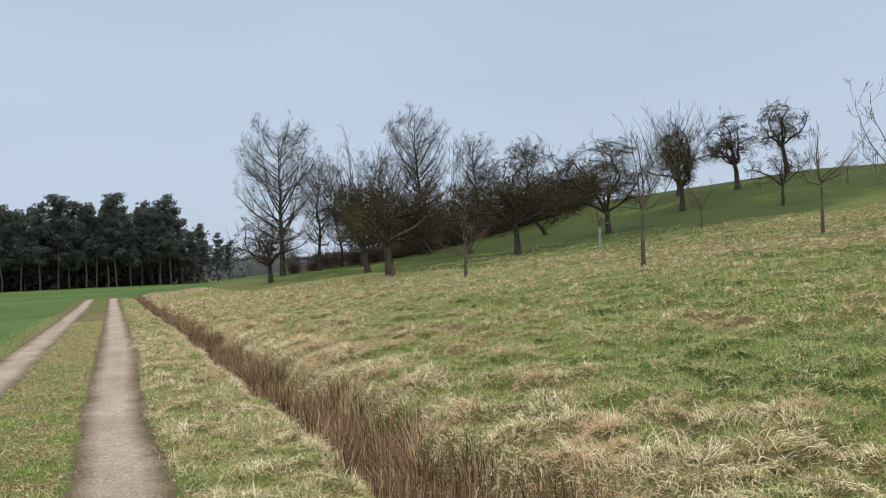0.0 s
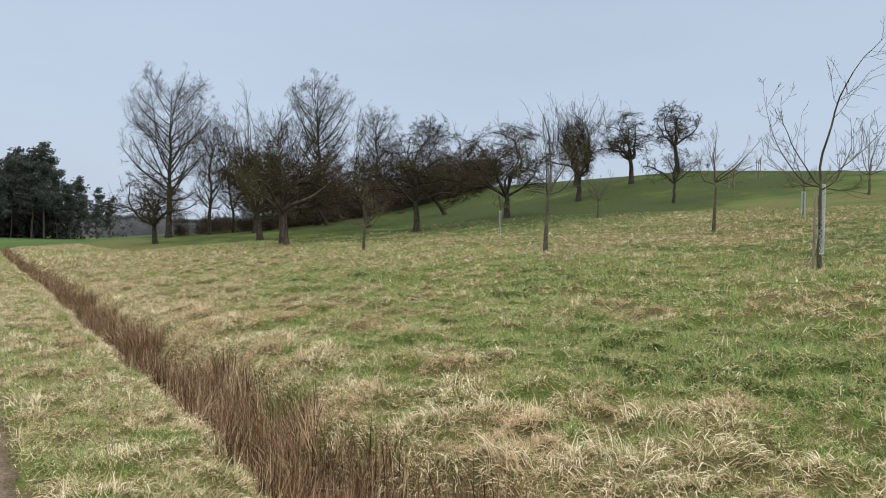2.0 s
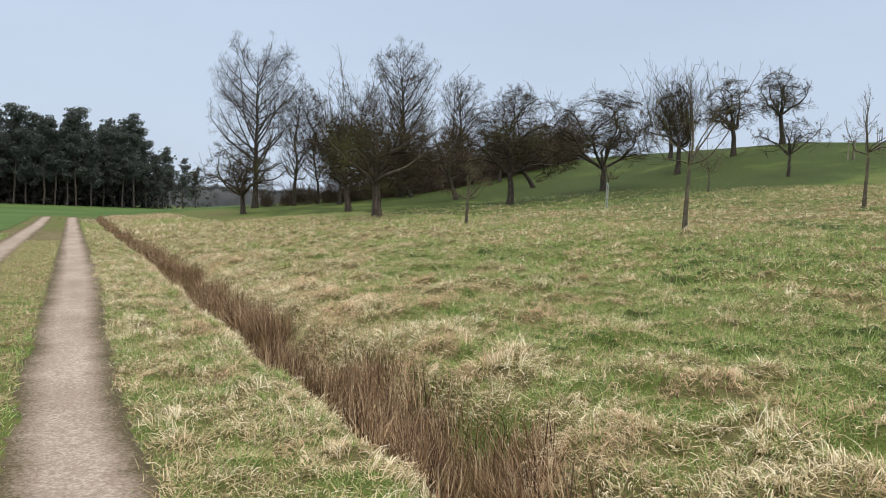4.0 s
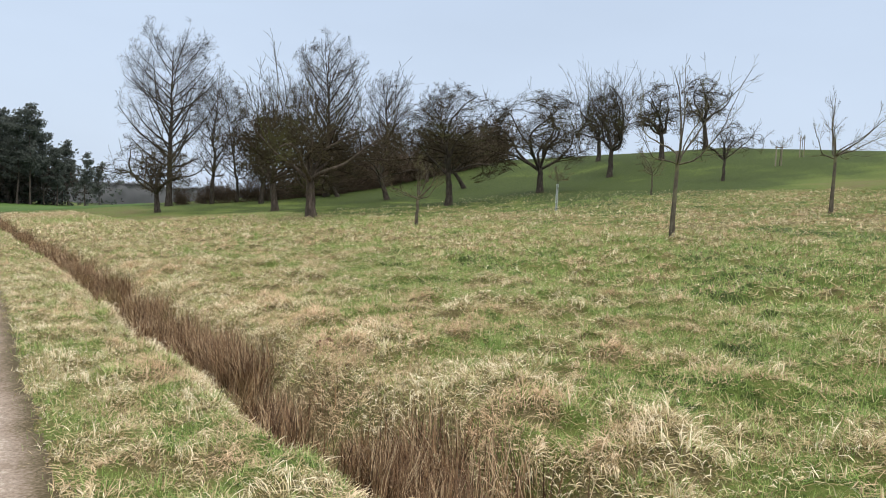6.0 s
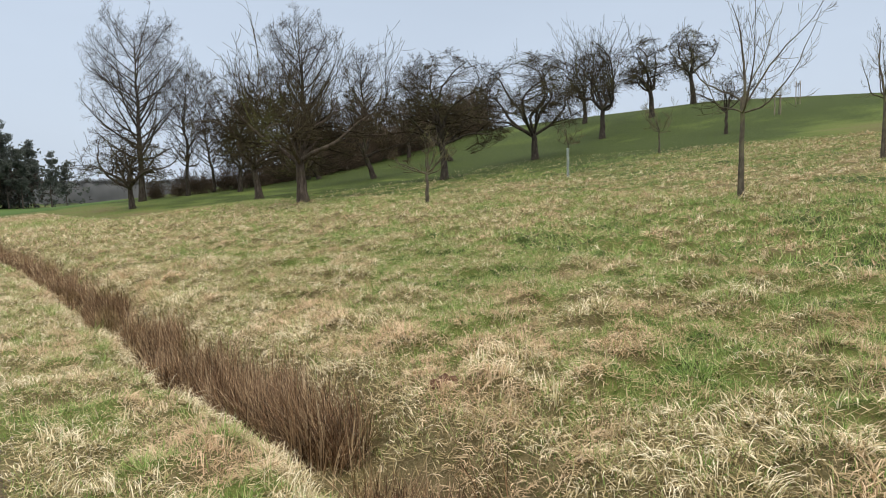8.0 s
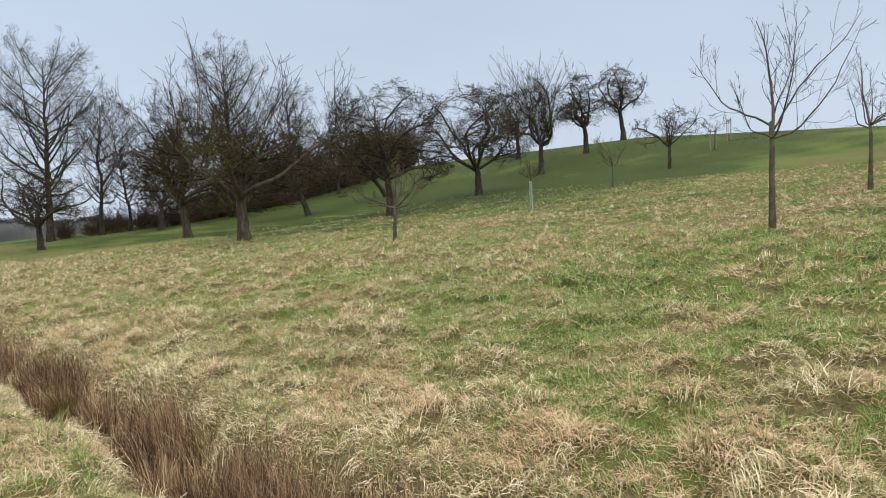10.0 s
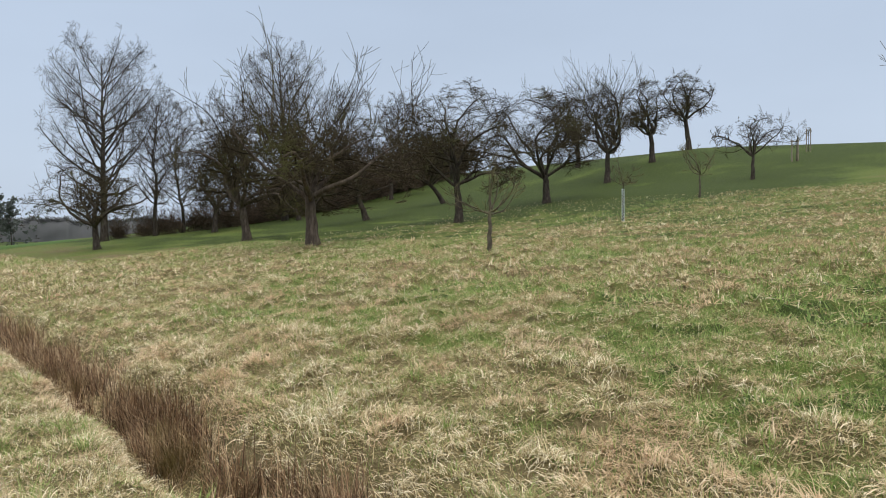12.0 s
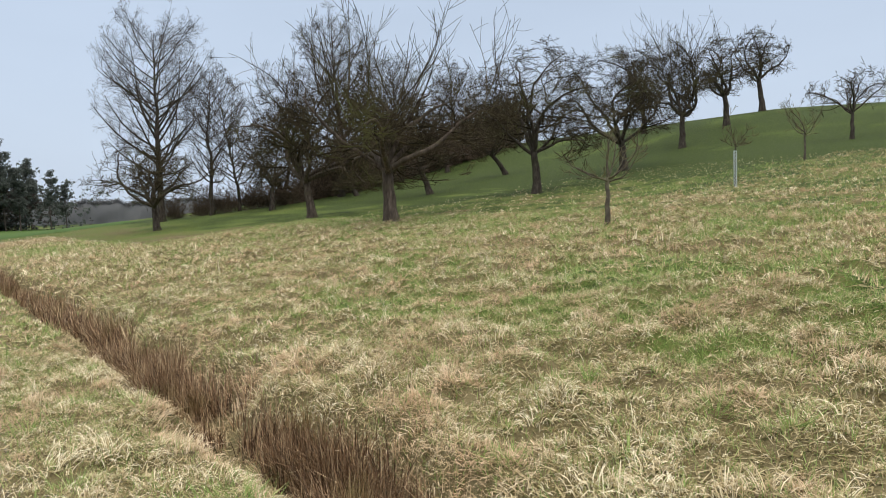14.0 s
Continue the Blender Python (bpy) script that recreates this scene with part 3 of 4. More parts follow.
    n = len(limbs[0])
    if kind in ("apple", "young"):
        for k in range(n):
            v, q = tubes(limbs[0][k:k + 1], limbs[1][k:k + 1], 7)
            limb = part("limb", mesh_of("limb", v, [q], bark), root)
            own = [(p[k * (len(p) // n):(k + 1) * (len(p) // n)], r[k * (len(p) // n):(k + 1) * (len(p) // n)]) for p, r in crown]
            v, q = joined([tubes(p, r, 4 if i == 0 else 3) for i, (p, r) in enumerate(own)])
            tagged(part("twig_spray", mesh_of("twig_spray", v, [q], twig), limb, "fine bare twigs"), kind="stuff")
        return root
    if kind == "tall":
        for k in range(n):
            v, q = tubes(limbs[0][k:k + 1], limbs[1][k:k + 1], 5)
            part("limb", mesh_of("limb", v, [q], bark), root)
    v, q = joined([tubes(p, r, 3) for p, r in crown])
    tagged(part("crown", mesh_of("crown", v, [q], twig), root, "fine bare twigs"), kind="stuff")
    return root


def at(u_or_x, y, sink=0.0):
    """A place on the ground."""
    return (u_or_x, y, float(land(np.array([across(u_or_x, y)]), np.array([float(y)]))[0]) - sink)


def plant(ob, x, y, turn=0.0, size=1.0):
    px, py, pz = at(x, y)
    ob.matrix_world = pose(px, py, pz, 0, 0, turn) @ Matrix.Scale(size, 4)
    return ob


OLD = "old bare fruit tree with a rugged trunk standing in grass"
# name, x, y, height, radius, stem, girth, lean, arm, label
ORCHARD = [
    (15.3, 36.4, 7.5, 4.0, 1.75, 0.25, (-0.1, 0.0), None, "large old bare apple tree with a broad tangled crown", M_TWIG, 1.0),
    (18.3, 47.4, 7.2, 3.6, 1.7, 0.23, (-0.2, 0.1), None, OLD, M_TWIG, 1.1),
    (28.7, 51.7, 6.4, 3.2, 1.5, 0.21, (-0.5, 0.2), None, "bare fruit tree with a leaning trunk and dense reddish twigs", M_TWIG_RED, 1.15),
    (24.9, 39.0, 7.3, 3.2, 1.75, 0.21, (-0.1, 0.0), (-25, 2.9), "old bare apple tree with one long low limb", M_TWIG, 1.15),
    (33.8, 41.2, 7.9, 3.2, 1.5, 0.24, (0.0, 0.1), (165, 2.5), OLD, M_TWIG, 1.15),
    (43.8, 44.3, 9.0, 2.9, 1.9, 0.23, (0.05, 0.0), (-30, 2.6), "bare fruit tree with upright water shoots on the slope", M_TWIG, 0.9),
    (52.1, 46.1, 7.2, 2.6, 2.2, 0.24, (-0.2, 0.0), None, "bare fruit tree with a wiry crown near the hilltop", M_TWIG, 0.9),
    (61.2, 48.3, 7.2, 2.9, 2.6, 0.25, (-0.2, 0.1), None, "bare fruit tree with a wiry crown on the hilltop", M_TWIG, 0.9),
    (53.5, 54.5, 6.6, 2.6, 2.0, 0.22, (0.0, 0.0), None, "bare fruit tree with a wiry crown on the hilltop", M_TWIG, 0.8),
    (38.3, 55.2, 5.2, 2.8, 1.3, 0.20, (-0.9, 0.2), None, "bare fruit tree with a strongly leaning trunk", M_TWIG, 0.9),
    (31.4, 64.4, 6.6, 3.0, 1.5, 0.2, (-0.9, 0.2), None, "bare fruit tree with a leaning trunk before the hedge", M_TWIG_RED, 1.2),
    (24.2, 64.0, 7.6, 3.2, 1.8, 0.2, (0.1, 0.0), None, OLD, M_TWIG, 1.15),
    (14.4, 58.0, 5.2, 3.7, 1.3, 0.22, (-0.08, 0.0), None, "low spreading bare fruit tree at the orchard's edge", M_TWIG, 0.8),
    (40.4, 32.3, 3.9, 2.0, 1.25, 0.11, (0.05, 0.0), None, "low spreading bare fruit tree on the slope", M_TWIG, 0.4),
    (44.0, 69.0, 6.0, 2.8, 1.6, 0.2, (0.0, 0.0), None, OLD, M_TWIG_RED, 0.8),
]
SHOOTS = [(3, 0.70), (2, 0.84), (1, 0.94), (1, 0.94), (2, 0.86), (3, 0.80)]
for k, (x, y, h, r, st, gi, ln, arm, lab, tw, den) in enumerate(ORCHARD):
    shoot, cap = SHOOTS[k] if k < 6 else (1, 0.95)
    plant(tree("fruit_tree", 100 + k, h, r, st, gi, "apple", M_BARK_OLD if k < 2 else M_BARK, tw, lab, "tree", "old orchard trees",
               den * (1.0 if y < 45 else 0.9), ln, 2.1 if y < 45 else 2.7, arm, shoot, cap), x, y)

TALL = [
    (18.4, 69.6, 15.2, 4.5, 2.8, 0.27, (0, 0), "tall slender bare tree with fine grey twigs", 1.0),
    (21.8, 69.0, 10.9, 2.2, 2.0, 0.17, (0.2, 0), "bare tree with fine grey twigs beside a hedge", 0.75),
    (31.6, 67.0, 14.8, 3.7, 3.2, 0.27, (0, 0), "tall slender bare tree with fine grey twigs", 1.0),
    (42.5, 74.0, 12.0, 3.0, 2.5, 0.22, (0, 0), "bare tree with fine grey twigs behind the orchard", 0.8),
    (50.0, 75.5, 10.5, 2.8, 2.2, 0.20, (0, 0), "bare tree with fine grey twigs behind the orchard", 0.8),
    (24.6, 70.5, 10.2, 2.6, 1.8, 0.14, (-1.8, 0), "slim bare tree leaning out of the hedge", 0.65),
    (28.0, 69.5, 11.2, 3.0, 2.0, 0.16, (0.3, 0), "bare tree with fine grey twigs beside a hedge", 0.8),
]
for k, (x, y, h, r, st, gi, ln, lab, den) in enumerate(TALL):
    plant(tree("tall_tree", 300 + k, h, r, st, gi, "tall", M_BARK, M_TWIG_GREY, lab, "tree", "tall bare trees", den * 0.9, ln, 1.9), x, y)

YOUNG = [
    (14.4, 26.5, 2.5, 1.0, 1.05, 0.064, "small young fruit tree with greenish bare branches", 1.0),
    (14.2, 15.9, 4.3, 1.3, 1.75, 0.062, "young bare fruit tree with a straight trunk", 1.2),
    (22.9, 16.8, 4.0, 1.3, 1.75, 0.062, "young bare fruit tree with a straight trunk", 1.1),
    (13.75, 8.05, 4.35, 1.2, 1.6, 0.042, "young bare fruit tree in a pale mesh guard", 1.2),
    (31.2, 30.2, 2.7, 0.95, 1.1, 0.05, "small young bare fruit tree on the slope", 1.0),
    (42.0, 20.8, 4.1, 1.7, 1.1, 0.07, "young bare fruit tree near the hilltop", 1.0),
    (39.6, 17.1, 4.5, 1.0, 1.6, 0.06, "young bare fruit tree with a narrow crown", 1.0),
    (46.0, 20.9, 2.5, 0.5, 1.1, 0.04, "thin young sapling near the hilltop", 0.8),
    (29.6, 17.4, 3.3, 0.9, 1.25, 0.04, "young bare fruit tree in a pale guard", 0.9),
    (48.4, 33.4, 2.1, 0.7, 1.3, 0.03, "thin sapling tied to a wooden frame", 0.6),
    (54.0, 35.0, 2.2, 0.25, 1.3, 0.025, "thin sapling tied to two stakes", 0.5),
    (22.55, 28.15, 2.7, 0.5, 1.35, 0.03, "thin sapling growing out of a pale mesh guard", 0.8),
]
for k, (x, y, h, r, st, gi, lab, den) in enumerate(YOUNG):
    t = plant(tree("young_tree", 500 + k, h, r, st, gi, "young", M_BARK_YOUNG, M_TWIG_YOUNG, lab, "tree", "young orchard trees", den, (0.03, 0.0), 1.5 if k == 0 or k > 3 else 0.9, cap=0.8 if k == 0 else 0.85 if k in (1, 5) else 1.0), x, y, 180 if k == 3 else 0)


# ---------------------------------------------------------------- hedge at the edge of the orchard
shrubs = [tree("shrub", 700 + k, 2.6 + 0.5 * k, 1.5, 0.2, 0.022, "shrub", M_BUSH, M_BUSH, "dense dark leafless shrub of a hedge", "shrub", "hedge shrubs", 0.65, thick=4.2) for k in range(3)]
HEDGE = [(19.6, 72.0), (24, 71.5), (29.5, 69.5), (36, 71.5), (43, 74.5), (52, 74.0), (62, 79)]
rng = np.random.default_rng(77)
first = set()
hx, hy = np.array(HEDGE).T
run = np.concatenate([[0], np.cumsum(np.hypot(np.diff(hx), np.diff(hy)))])
for s in np.concatenate([np.arange(0, 14, 0.45), np.arange(14, run[-1], 0.55)]):
    x, y = np.interp(s, run, hx) + rng.normal(0, 0.3), np.interp(s, run, hy) + rng.normal(0, 0.6)
    k = int(rng.integers(0, 3))
    px, py, pz = at(x, y)
    size = (0.55 + 0.2 * min(1, s / 6) + 0.75 * min(1, max(0, s - 9) / 10)) * rng.uniform(0.8, 1.2)
    m = pose(px, py, pz, 0, 0, rng.uniform(0, 360)) @ Matrix.Scale(size, 4)
    if k in first:
        ob = copy_thing(shrubs[k], pose(px, py, pz, 0, 0, rng.uniform(0, 360)))
        ob.scale = (size, size, size)
    else:
        shrubs[k].matrix_world = m
        first.add(k)


# ---------------------------------------------------------------- the pine wood beyond the field
def tufts(rng, centres, radii, count, size):
    """Small needle sprays round each centre."""
    n = len(centres)
    d = rng.normal(size=(n, count, 3))
    d /= np.linalg.norm(d, axis=2, keepdims=True)
    c = centres[:, None] + d * radii[:, None] * rng.uniform(0.3, 1, (n, count, 1)) ** 0.5
    c = c.reshape(-1, 3)
    a = rng.normal(size=c.shape)
    a[:, 2] *= 0.6
    a /= np.linalg.norm(a, axis=1, keepdims=True)
    b = np.cross(a, rng.normal(size=c.shape))
    b /= np.linalg.norm(b, axis=1, keepdims=True)
    s = size * rng.uniform(0.6, 1.4, (len(c), 1))
    v = np.stack([c - a * s - b * s * 0.5, c + a * s - b * s * 0.35, c + b * s * 0.8], 1).reshape(-1, 3)
    return v, np.arange(len(v)).reshape(-1, 3)


def pine(seed, height):
    rng = np.random.default_rng(seed)
    root = tagged(new("pine_tree"), "tall dark green pine with a bare lower trunk", "pine tree", "pine wood")
    K = 8
    zs = np.linspace(-0.3, height * 0.97, K)
    P = np.zeros((1, K, 3))
    P[0, :, 2] = zs
    P[0, 1:, :2] = np.cumsum(rng.normal(0, 0.13, (K - 1, 2)), 0)
    R = 0.19 * np.clip(1 - zs / height, 0.1, 1)[None]
    part("trunk", mesh_of("trunk", *(lambda v, q: (v, [q]))(*tubes(P, R, 6)), M_PINE), root)
    limbs = sprout(rng, P, R, 38, (0.28, 0.99), (55, 95), (0.09, 0.17), 5, 0.15, 0.14, 0.4, min_r=0.02)
    v, q = tubes(*limbs, 3)
    tagged(part("branchwork", mesh_of("branchwork", v, [q], M_PINE), root), kind="stuff")
    ends = np.concatenate([limbs[0][:, -1], limbs[0][:, 2], limbs[0][:, 3], P[0, -2:]])
    rad = np.stack([rng.uniform(0.6, 1.05, len(ends)), rng.uniform(0.6, 1.05, len(ends)), rng.uniform(0.38, 0.62, len(ends))], 1)
    v, t = tufts(rng, ends, rad, 36, 0.18)
    part("crown", mesh_of("crown", v, [t], M_NEEDLE_HAZE, False), root, "dark green needles, greyed for haze")
    return root


pines = [pine(900 + k, 14.5 + 0.7 * k) for k in range(5)]
rng = np.random.default_rng(5)
count = 0
for row, (y0, step) in enumerate([(151, 2.3), (156, 2.8), (163, 3.4)]):
    for x in np.arange(-34, 25 + 2 * row, step):
        px, py = x + rng.normal(0, 0.7), y0 + 0.30 * max(0, x) * 0.5 + rng.normal(0, 1.2)
        size = rng.uniform(0.86, 1.06) * (1.0 if px < 20 else 0.8)
        src = pines[count % 5]
        p3 = at(px, py)
        if count < 5:
            src.matrix_world = pose(*p3, 0, 0, rng.uniform(0, 360)) @ Matrix.Scale(size, 4)
        else:
            ob = copy_thing(src, pose(*p3, 0, 0, rng.uniform(0, 360)))
            ob.scale = (size, size, size)
        count += 1
for px, py, size in [(27.5, 154, 0.62), (30.5, 157, 0.5)]:
    ob = copy_thing(pines[count % 5], pose(*at(px, py), 0, 0, rng.uniform(0, 360)))
    ob.scale = (size, size, size)
    count += 1


def thicket(name, line, spread, height, count, size, mat, label, category, seed):
    """A belt of undergrowth or far woodland along a line."""
    rng = np.random.default_rng(seed)
    lx, ly = np.array(line, float).T
    run = np.concatenate([[0], np.cumsum(np.hypot(np.diff(lx), np.diff(ly)))])
    s = rng.uniform(0, run[-1], count)
    x = np.interp(s, run, lx) + rng.normal(0, spread * 0.4, count)
    y = np.interp(s, run, ly) + rng.uniform(0, spread, count)
    top = height * (0.55 + 0.6 * value_noise(s / (height * 0.9), s * 0 + 1.5, seed)) * (0.8 + 0.4 * value_noise(s / (height * 0.25), s * 0 + 7.5, seed))
    z = land(across(x, y), y) + top * rng.uniform(0, 1, count) ** 0.8
    v, t = tufts(rng, np.stack([x, y, z], 1), np.full((count, 3), size), 5, size * 0.55)
    return tagged(new(name, mesh_of(name, v, [t], mat, False)), label, category, kind="stuff")


thicket("woodland_undergrowth", [(-40, 152), (0, 152), (17, 154), (20, 155)], 16, 7.0, 9000, 0.42, M_UNDER_AND_SHADE, "dark undergrowth beneath the pine wood", "undergrowth", 61)
thicket("pine_canopy", [(-50, 158), (0, 158), (23, 157)], 16, 13.0, 11000, 0.6, M_NEEDLE_HAZE, "dense dark canopy deep in the pine wood, greyed for haze", "pine wood", 62)


def wood_mass(name, line, height, seed, mat, label):
    """Woods seen from afar: a lumpy mass with a feathery top edge."""
    rng = np.random.default_rng(seed)
    lx, ly = np.array(line, float).T
    run = np.concatenate([[0], np.cumsum(np.hypot(np.diff(lx), np.diff(ly)))])
    s = np.arange(0, run[-1], 0.7)
    top = height * (0.62 + 0.3 * value_noise(s / 9, s * 0 + 1.5, seed) + 0.22 * value_noise(s / 2.6, s * 0 + 4.5, seed))
    f = np.array([0, 0.25, 0.5, 0.75, 0.9, 1.0, 0.9, 0])
    depth = np.array([0, 0.2, 0.5, 1.0, 1.8, 3.5, 6, 9])
    x, y = np.interp(s, run, lx), np.interp(s, run, ly)
    yy = y[:, None] + depth[None] + 1.2 * value_noise(s[:, None] / 1.7, f[None] * 4 + 0 * s[:, None], seed + 1)
    xx = np.repeat(x[:, None], len(f), 1)
    zz = land(across(xx, yy), yy) + top[:, None] * f[None] - 0.3
    n = len(f)
    v = np.stack([xx, yy, zz], -1).reshape(-1, 3)
    k = (np.arange(len(s) - 1)[:, None] * n + np.arange(n - 1)[None]).ravel()
    q = np.stack([k, k + n, k + n + 1, k + 1], 1)
    c = rng.integers(0, len(s), 9000)
    e = np.stack([xx[c, 4], yy[c, 4], zz[c, 4] + 0.12 * top[c] * rng.uniform(-0.6, 1.2, 9000)], 1)
    tv, tt = tufts(rng, e, np.full((9000, 3), 0.5), 2, 0.22)
    me = mesh_of(name, np.concatenate([v, tv]), [q, tt + len(v)], mat)
    return tagged(new(name, me), label, "woodland", kind="stuff")


# The far woods get their haze from the grey of the material.
wood_mass("far_woodland", [(10, 250), (60, 262), (110, 270), (190, 250)], 8.5, 63, M_FARWOOD_HAZE, "bare woodland beyond the fields, painted grey for haze")
# An added dark sheet: its colour stands in for shade deep among the pines.
wood_mass("pine_wood_shade_backing", [(-70, 168), (0, 168), (21, 170)], 11.5, 64, M_UNDER_AND_SHADE, "added dark backing sheet standing in for shade inside the pine wood")



# ---------------------------------------------------------------- guards and stakes
def mesh_guard(x, y, low, high, radius):
    """A tree guard of crossing plastic strands round a stem."""
    root = tagged(new("tree_guard"), "pale perforated plastic mesh guard round a young stem", "tree guard", "tree guards")
    turns, K = 4, 64
    P, R = [], []
    zs = np.linspace(low, high, K)
    for s in (1, -1):
        for k in range(turns):
            a = 2 * np.pi * k / turns + s * (zs - low) * 15.0
            P.append(np.stack([radius * np.cos(a), radius * np.sin(a), zs], 1))
            R.append(np.full(K, 0.0068))
    v, q = tubes(np.array(P), np.array(R), 4)
    part("mesh", mesh_of("mesh", v, [q], M_GUARD), root)
    P2, R2 = [], []
    for z in (low, high):
        a = np.linspace(0, 2 * np.pi, 17)
        P2.append(np.stack([radius * np.cos(a), radius * np.sin(a), np.full(17, z)], 1))
        R2.append(np.full(17, 0.009))
    for k in range(2):
        v, q = tubes(np.array(P2[k:k + 1]), np.array(R2[k:k + 1]), 5)
        part("rim", mesh_of("rim", v, [q], M_GUARD), root)
    root.matrix_world = pose(*at(x, y))
    return root


def stake(x, y, height, radius, label="weathered round wooden stake beside a young tree"):
    rng = np.random.default_rng(int(x * 10))
    zs = np.array([-0.25, 0.2, height * 0.6, height - 0.03, height])
    P = np.zeros((1, 5, 3))
    P[0, :, 2] = zs
    P[0, :, 0] = zs * 0.015
    R = np.array([[radius, radius, radius, radius * 0.96, radius * 0.5]])
    v, q = tubes(P, R, 9)
    ob = tagged(new("tree_stake", mesh_of("tree_stake", v, [q], M_STAKE)), label, "stake", "tree stakes")
    ob.matrix_world = pose(*at(x, y))
    return ob


mesh_guard(13.77, 8.05, 0.32, 1.58, 0.056)
mesh_guard(22.56, 28.15, 0.02, 1.12, 0.044)
stake(13.66, 8.12, 1.5, 0.026)
mesh_guard(29.62, 17.4, 0.0, 0.95, 0.075)
stake(53.9, 35.1, 1.6, 0.03)
stake(54.1, 34.9, 1.6, 0.03)


def frame_stand(x, y):
    """Two stakes with a crossbar that hold a sapling."""
    root = tagged(new("sapling_frame"), "small wooden frame of stakes holding a sapling", "tree support")
    for s in (-0.18, 0.18):
        P = np.array([[[s, 0, -0.2], [s, 0, 0.7], [s, 0, 1.35]]])
        v, q = tubes(P, np.full((1, 3), 0.04), 7)
        part("post", mesh_of("post", v, [q], M_STAKE), root)
    P = np.array([[[-0.26, 0.06, 1.24], [0, 0.06, 1.24], [0.26, 0.06, 1.24]]])
    v, q = tubes(P, np.full((1, 3), 0.035), 7)
    part("crossbar", mesh_of("crossbar", v, [q], M_STAKE), root)
    root.matrix_world = pose(*at(x, y), 0, 0, -50)
    return root


frame_stand(48.4, 33.5)


def molehill(x, y, radius, height):
    """A crumbly heap of fresh earth."""
    n, m = 14, 26
    f = np.linspace(0, 1, n)[:, None]
    a = np.linspace(0, 2 * np.pi, m, endpoint=False)[None]
    dx, dy = radius * f * np.cos(a) * 1.25, radius * f * np.sin(a)
    z = height * (1 - f ** 2) ** 1.2 + 0.05 * (1 - 0.6 * f) * (value_noise((x + dx) * 24, (y + dy) * 24, 95) - 0.5) - 0.03 * f
    gz = land(across(x + dx, y + dy), y + dy) - float(at(x, y)[2])
    v = np.stack([dx, dy, z + gz], -1).reshape(-1, 3)
    k, j = np.meshgrid(np.arange(n - 1), np.arange(m), indexing="ij")
    q = np.stack([k * m + j, k * m + (j + 1) % m, (k + 1) * m + (j + 1) % m, (k + 1) * m + j], -1).reshape(-1, 4)
    ob = tagged(new("molehill", mesh_of("molehill", v, [q], M_EARTH)), "low heap of fresh reddish brown earth in grass", "molehill")
    ob.matrix_world = pose(*at(x, y))
    return ob


molehill(3.60, 11.85, 0.15, 0.08)


# ---------------------------------------------------------------- grass, rushes and pebbles
def blades(name, rng, base, heading, length, width, rise, droop, segs, mat, label, category):
    """Grass blades: base places, heading angles, lengths and widths; they rise and then bend over."""
    n = len(base)
    fwd = np.stack([np.cos(heading), np.sin(heading), np.zeros(n)], 1)
    sid = np.stack([-np.sin(heading), np.cos(heading), np.zeros(n)], 1)
    twist = rng.uniform(-0.7, 0.7, n)[:, None]
    sid = sid * np.cos(twist) + np.array([0, 0, 1.0]) * np.sin(twist)
    cur = base.copy()
    rows = []
    for k in range(segs + 1):
        f = k / segs
        w = width * (1 - f) ** 0.6 * 0.5 if k < segs else None
        if k < segs:
            rows.append(np.stack([cur - sid * w[:, None], cur + sid * w[:, None]], 1))
        else:
            rows.append(cur[:, None])
        el = rise - droop * (k + 0.5) / segs
        cur = cur + (fwd * np.cos(el)[:, None] + np.array([0, 0, 1.0]) * np.sin(el)[:, None]) * (length / segs)[:, None]
    v = np.concatenate(rows, 1)
    per = 2 * segs + 1
    o = np.arange(n)[:, None] * per
    quads = [o + np.array([[2 * k, 2 * k + 1, 2 * k + 3, 2 * k + 2]]) for k in range(segs - 1)]
    tri = o + np.array([[2 * segs - 2, 2 * segs - 1, 2 * segs]])
    me = mesh_of(name, v.reshape(-1, 3), ([np.concatenate(quads)] if quads else []) + [tri], mat, False)
    return tagged(new(name, me), label, category, kind="stuff")


def downhill(u, y):
    """The heading in which the tussocks fall away."""
    e = 0.08
    gx, gy = land(u + e, y) - land(u - e, y), land(u, y + e) - land(u, y - e)
    return np.arctan2(-gy, -gx)


rng = np.random.default_rng(2024)
cat_ = lambda v: np.concatenate(v)
# u from, u to, y from, y to, blades per square metre, blade length, blade width
LONG = [
    (0.25, 1.80, 3, 26, 1250, 0.12, 0.006),
    (2.42, 7.5, 1.0, 22, 820, 0.115, 0.0068),
    (2.42, 7.5, 22, 30, 420, 0.15, 0.008),
    (2.30, 3.5, 2.0, 23, 1000, 0.145, 0.0062),
    (1.58, 1.84, 3.0, 26, 900, 0.16, 0.006),
    (0.56, 1.74, 26, 70, 170, 0.14, 0.014),
    (7.5, 15, 4, 44, 280, 0.14, 0.011),
    (2.42, 7.5, 30, 74, 80, 0.24, 0.019),
    (15, 32, 5, 30, 90, 0.14, 0.016),
    (15, 32, 30, 44, 34, 0.14, 0.014),
    (2.42, 9.0, -9, 1.0, 110, 0.16, 0.012),
    (0.6, 1.74, -9, 3.0, 160, 0.12, 0.012),
]


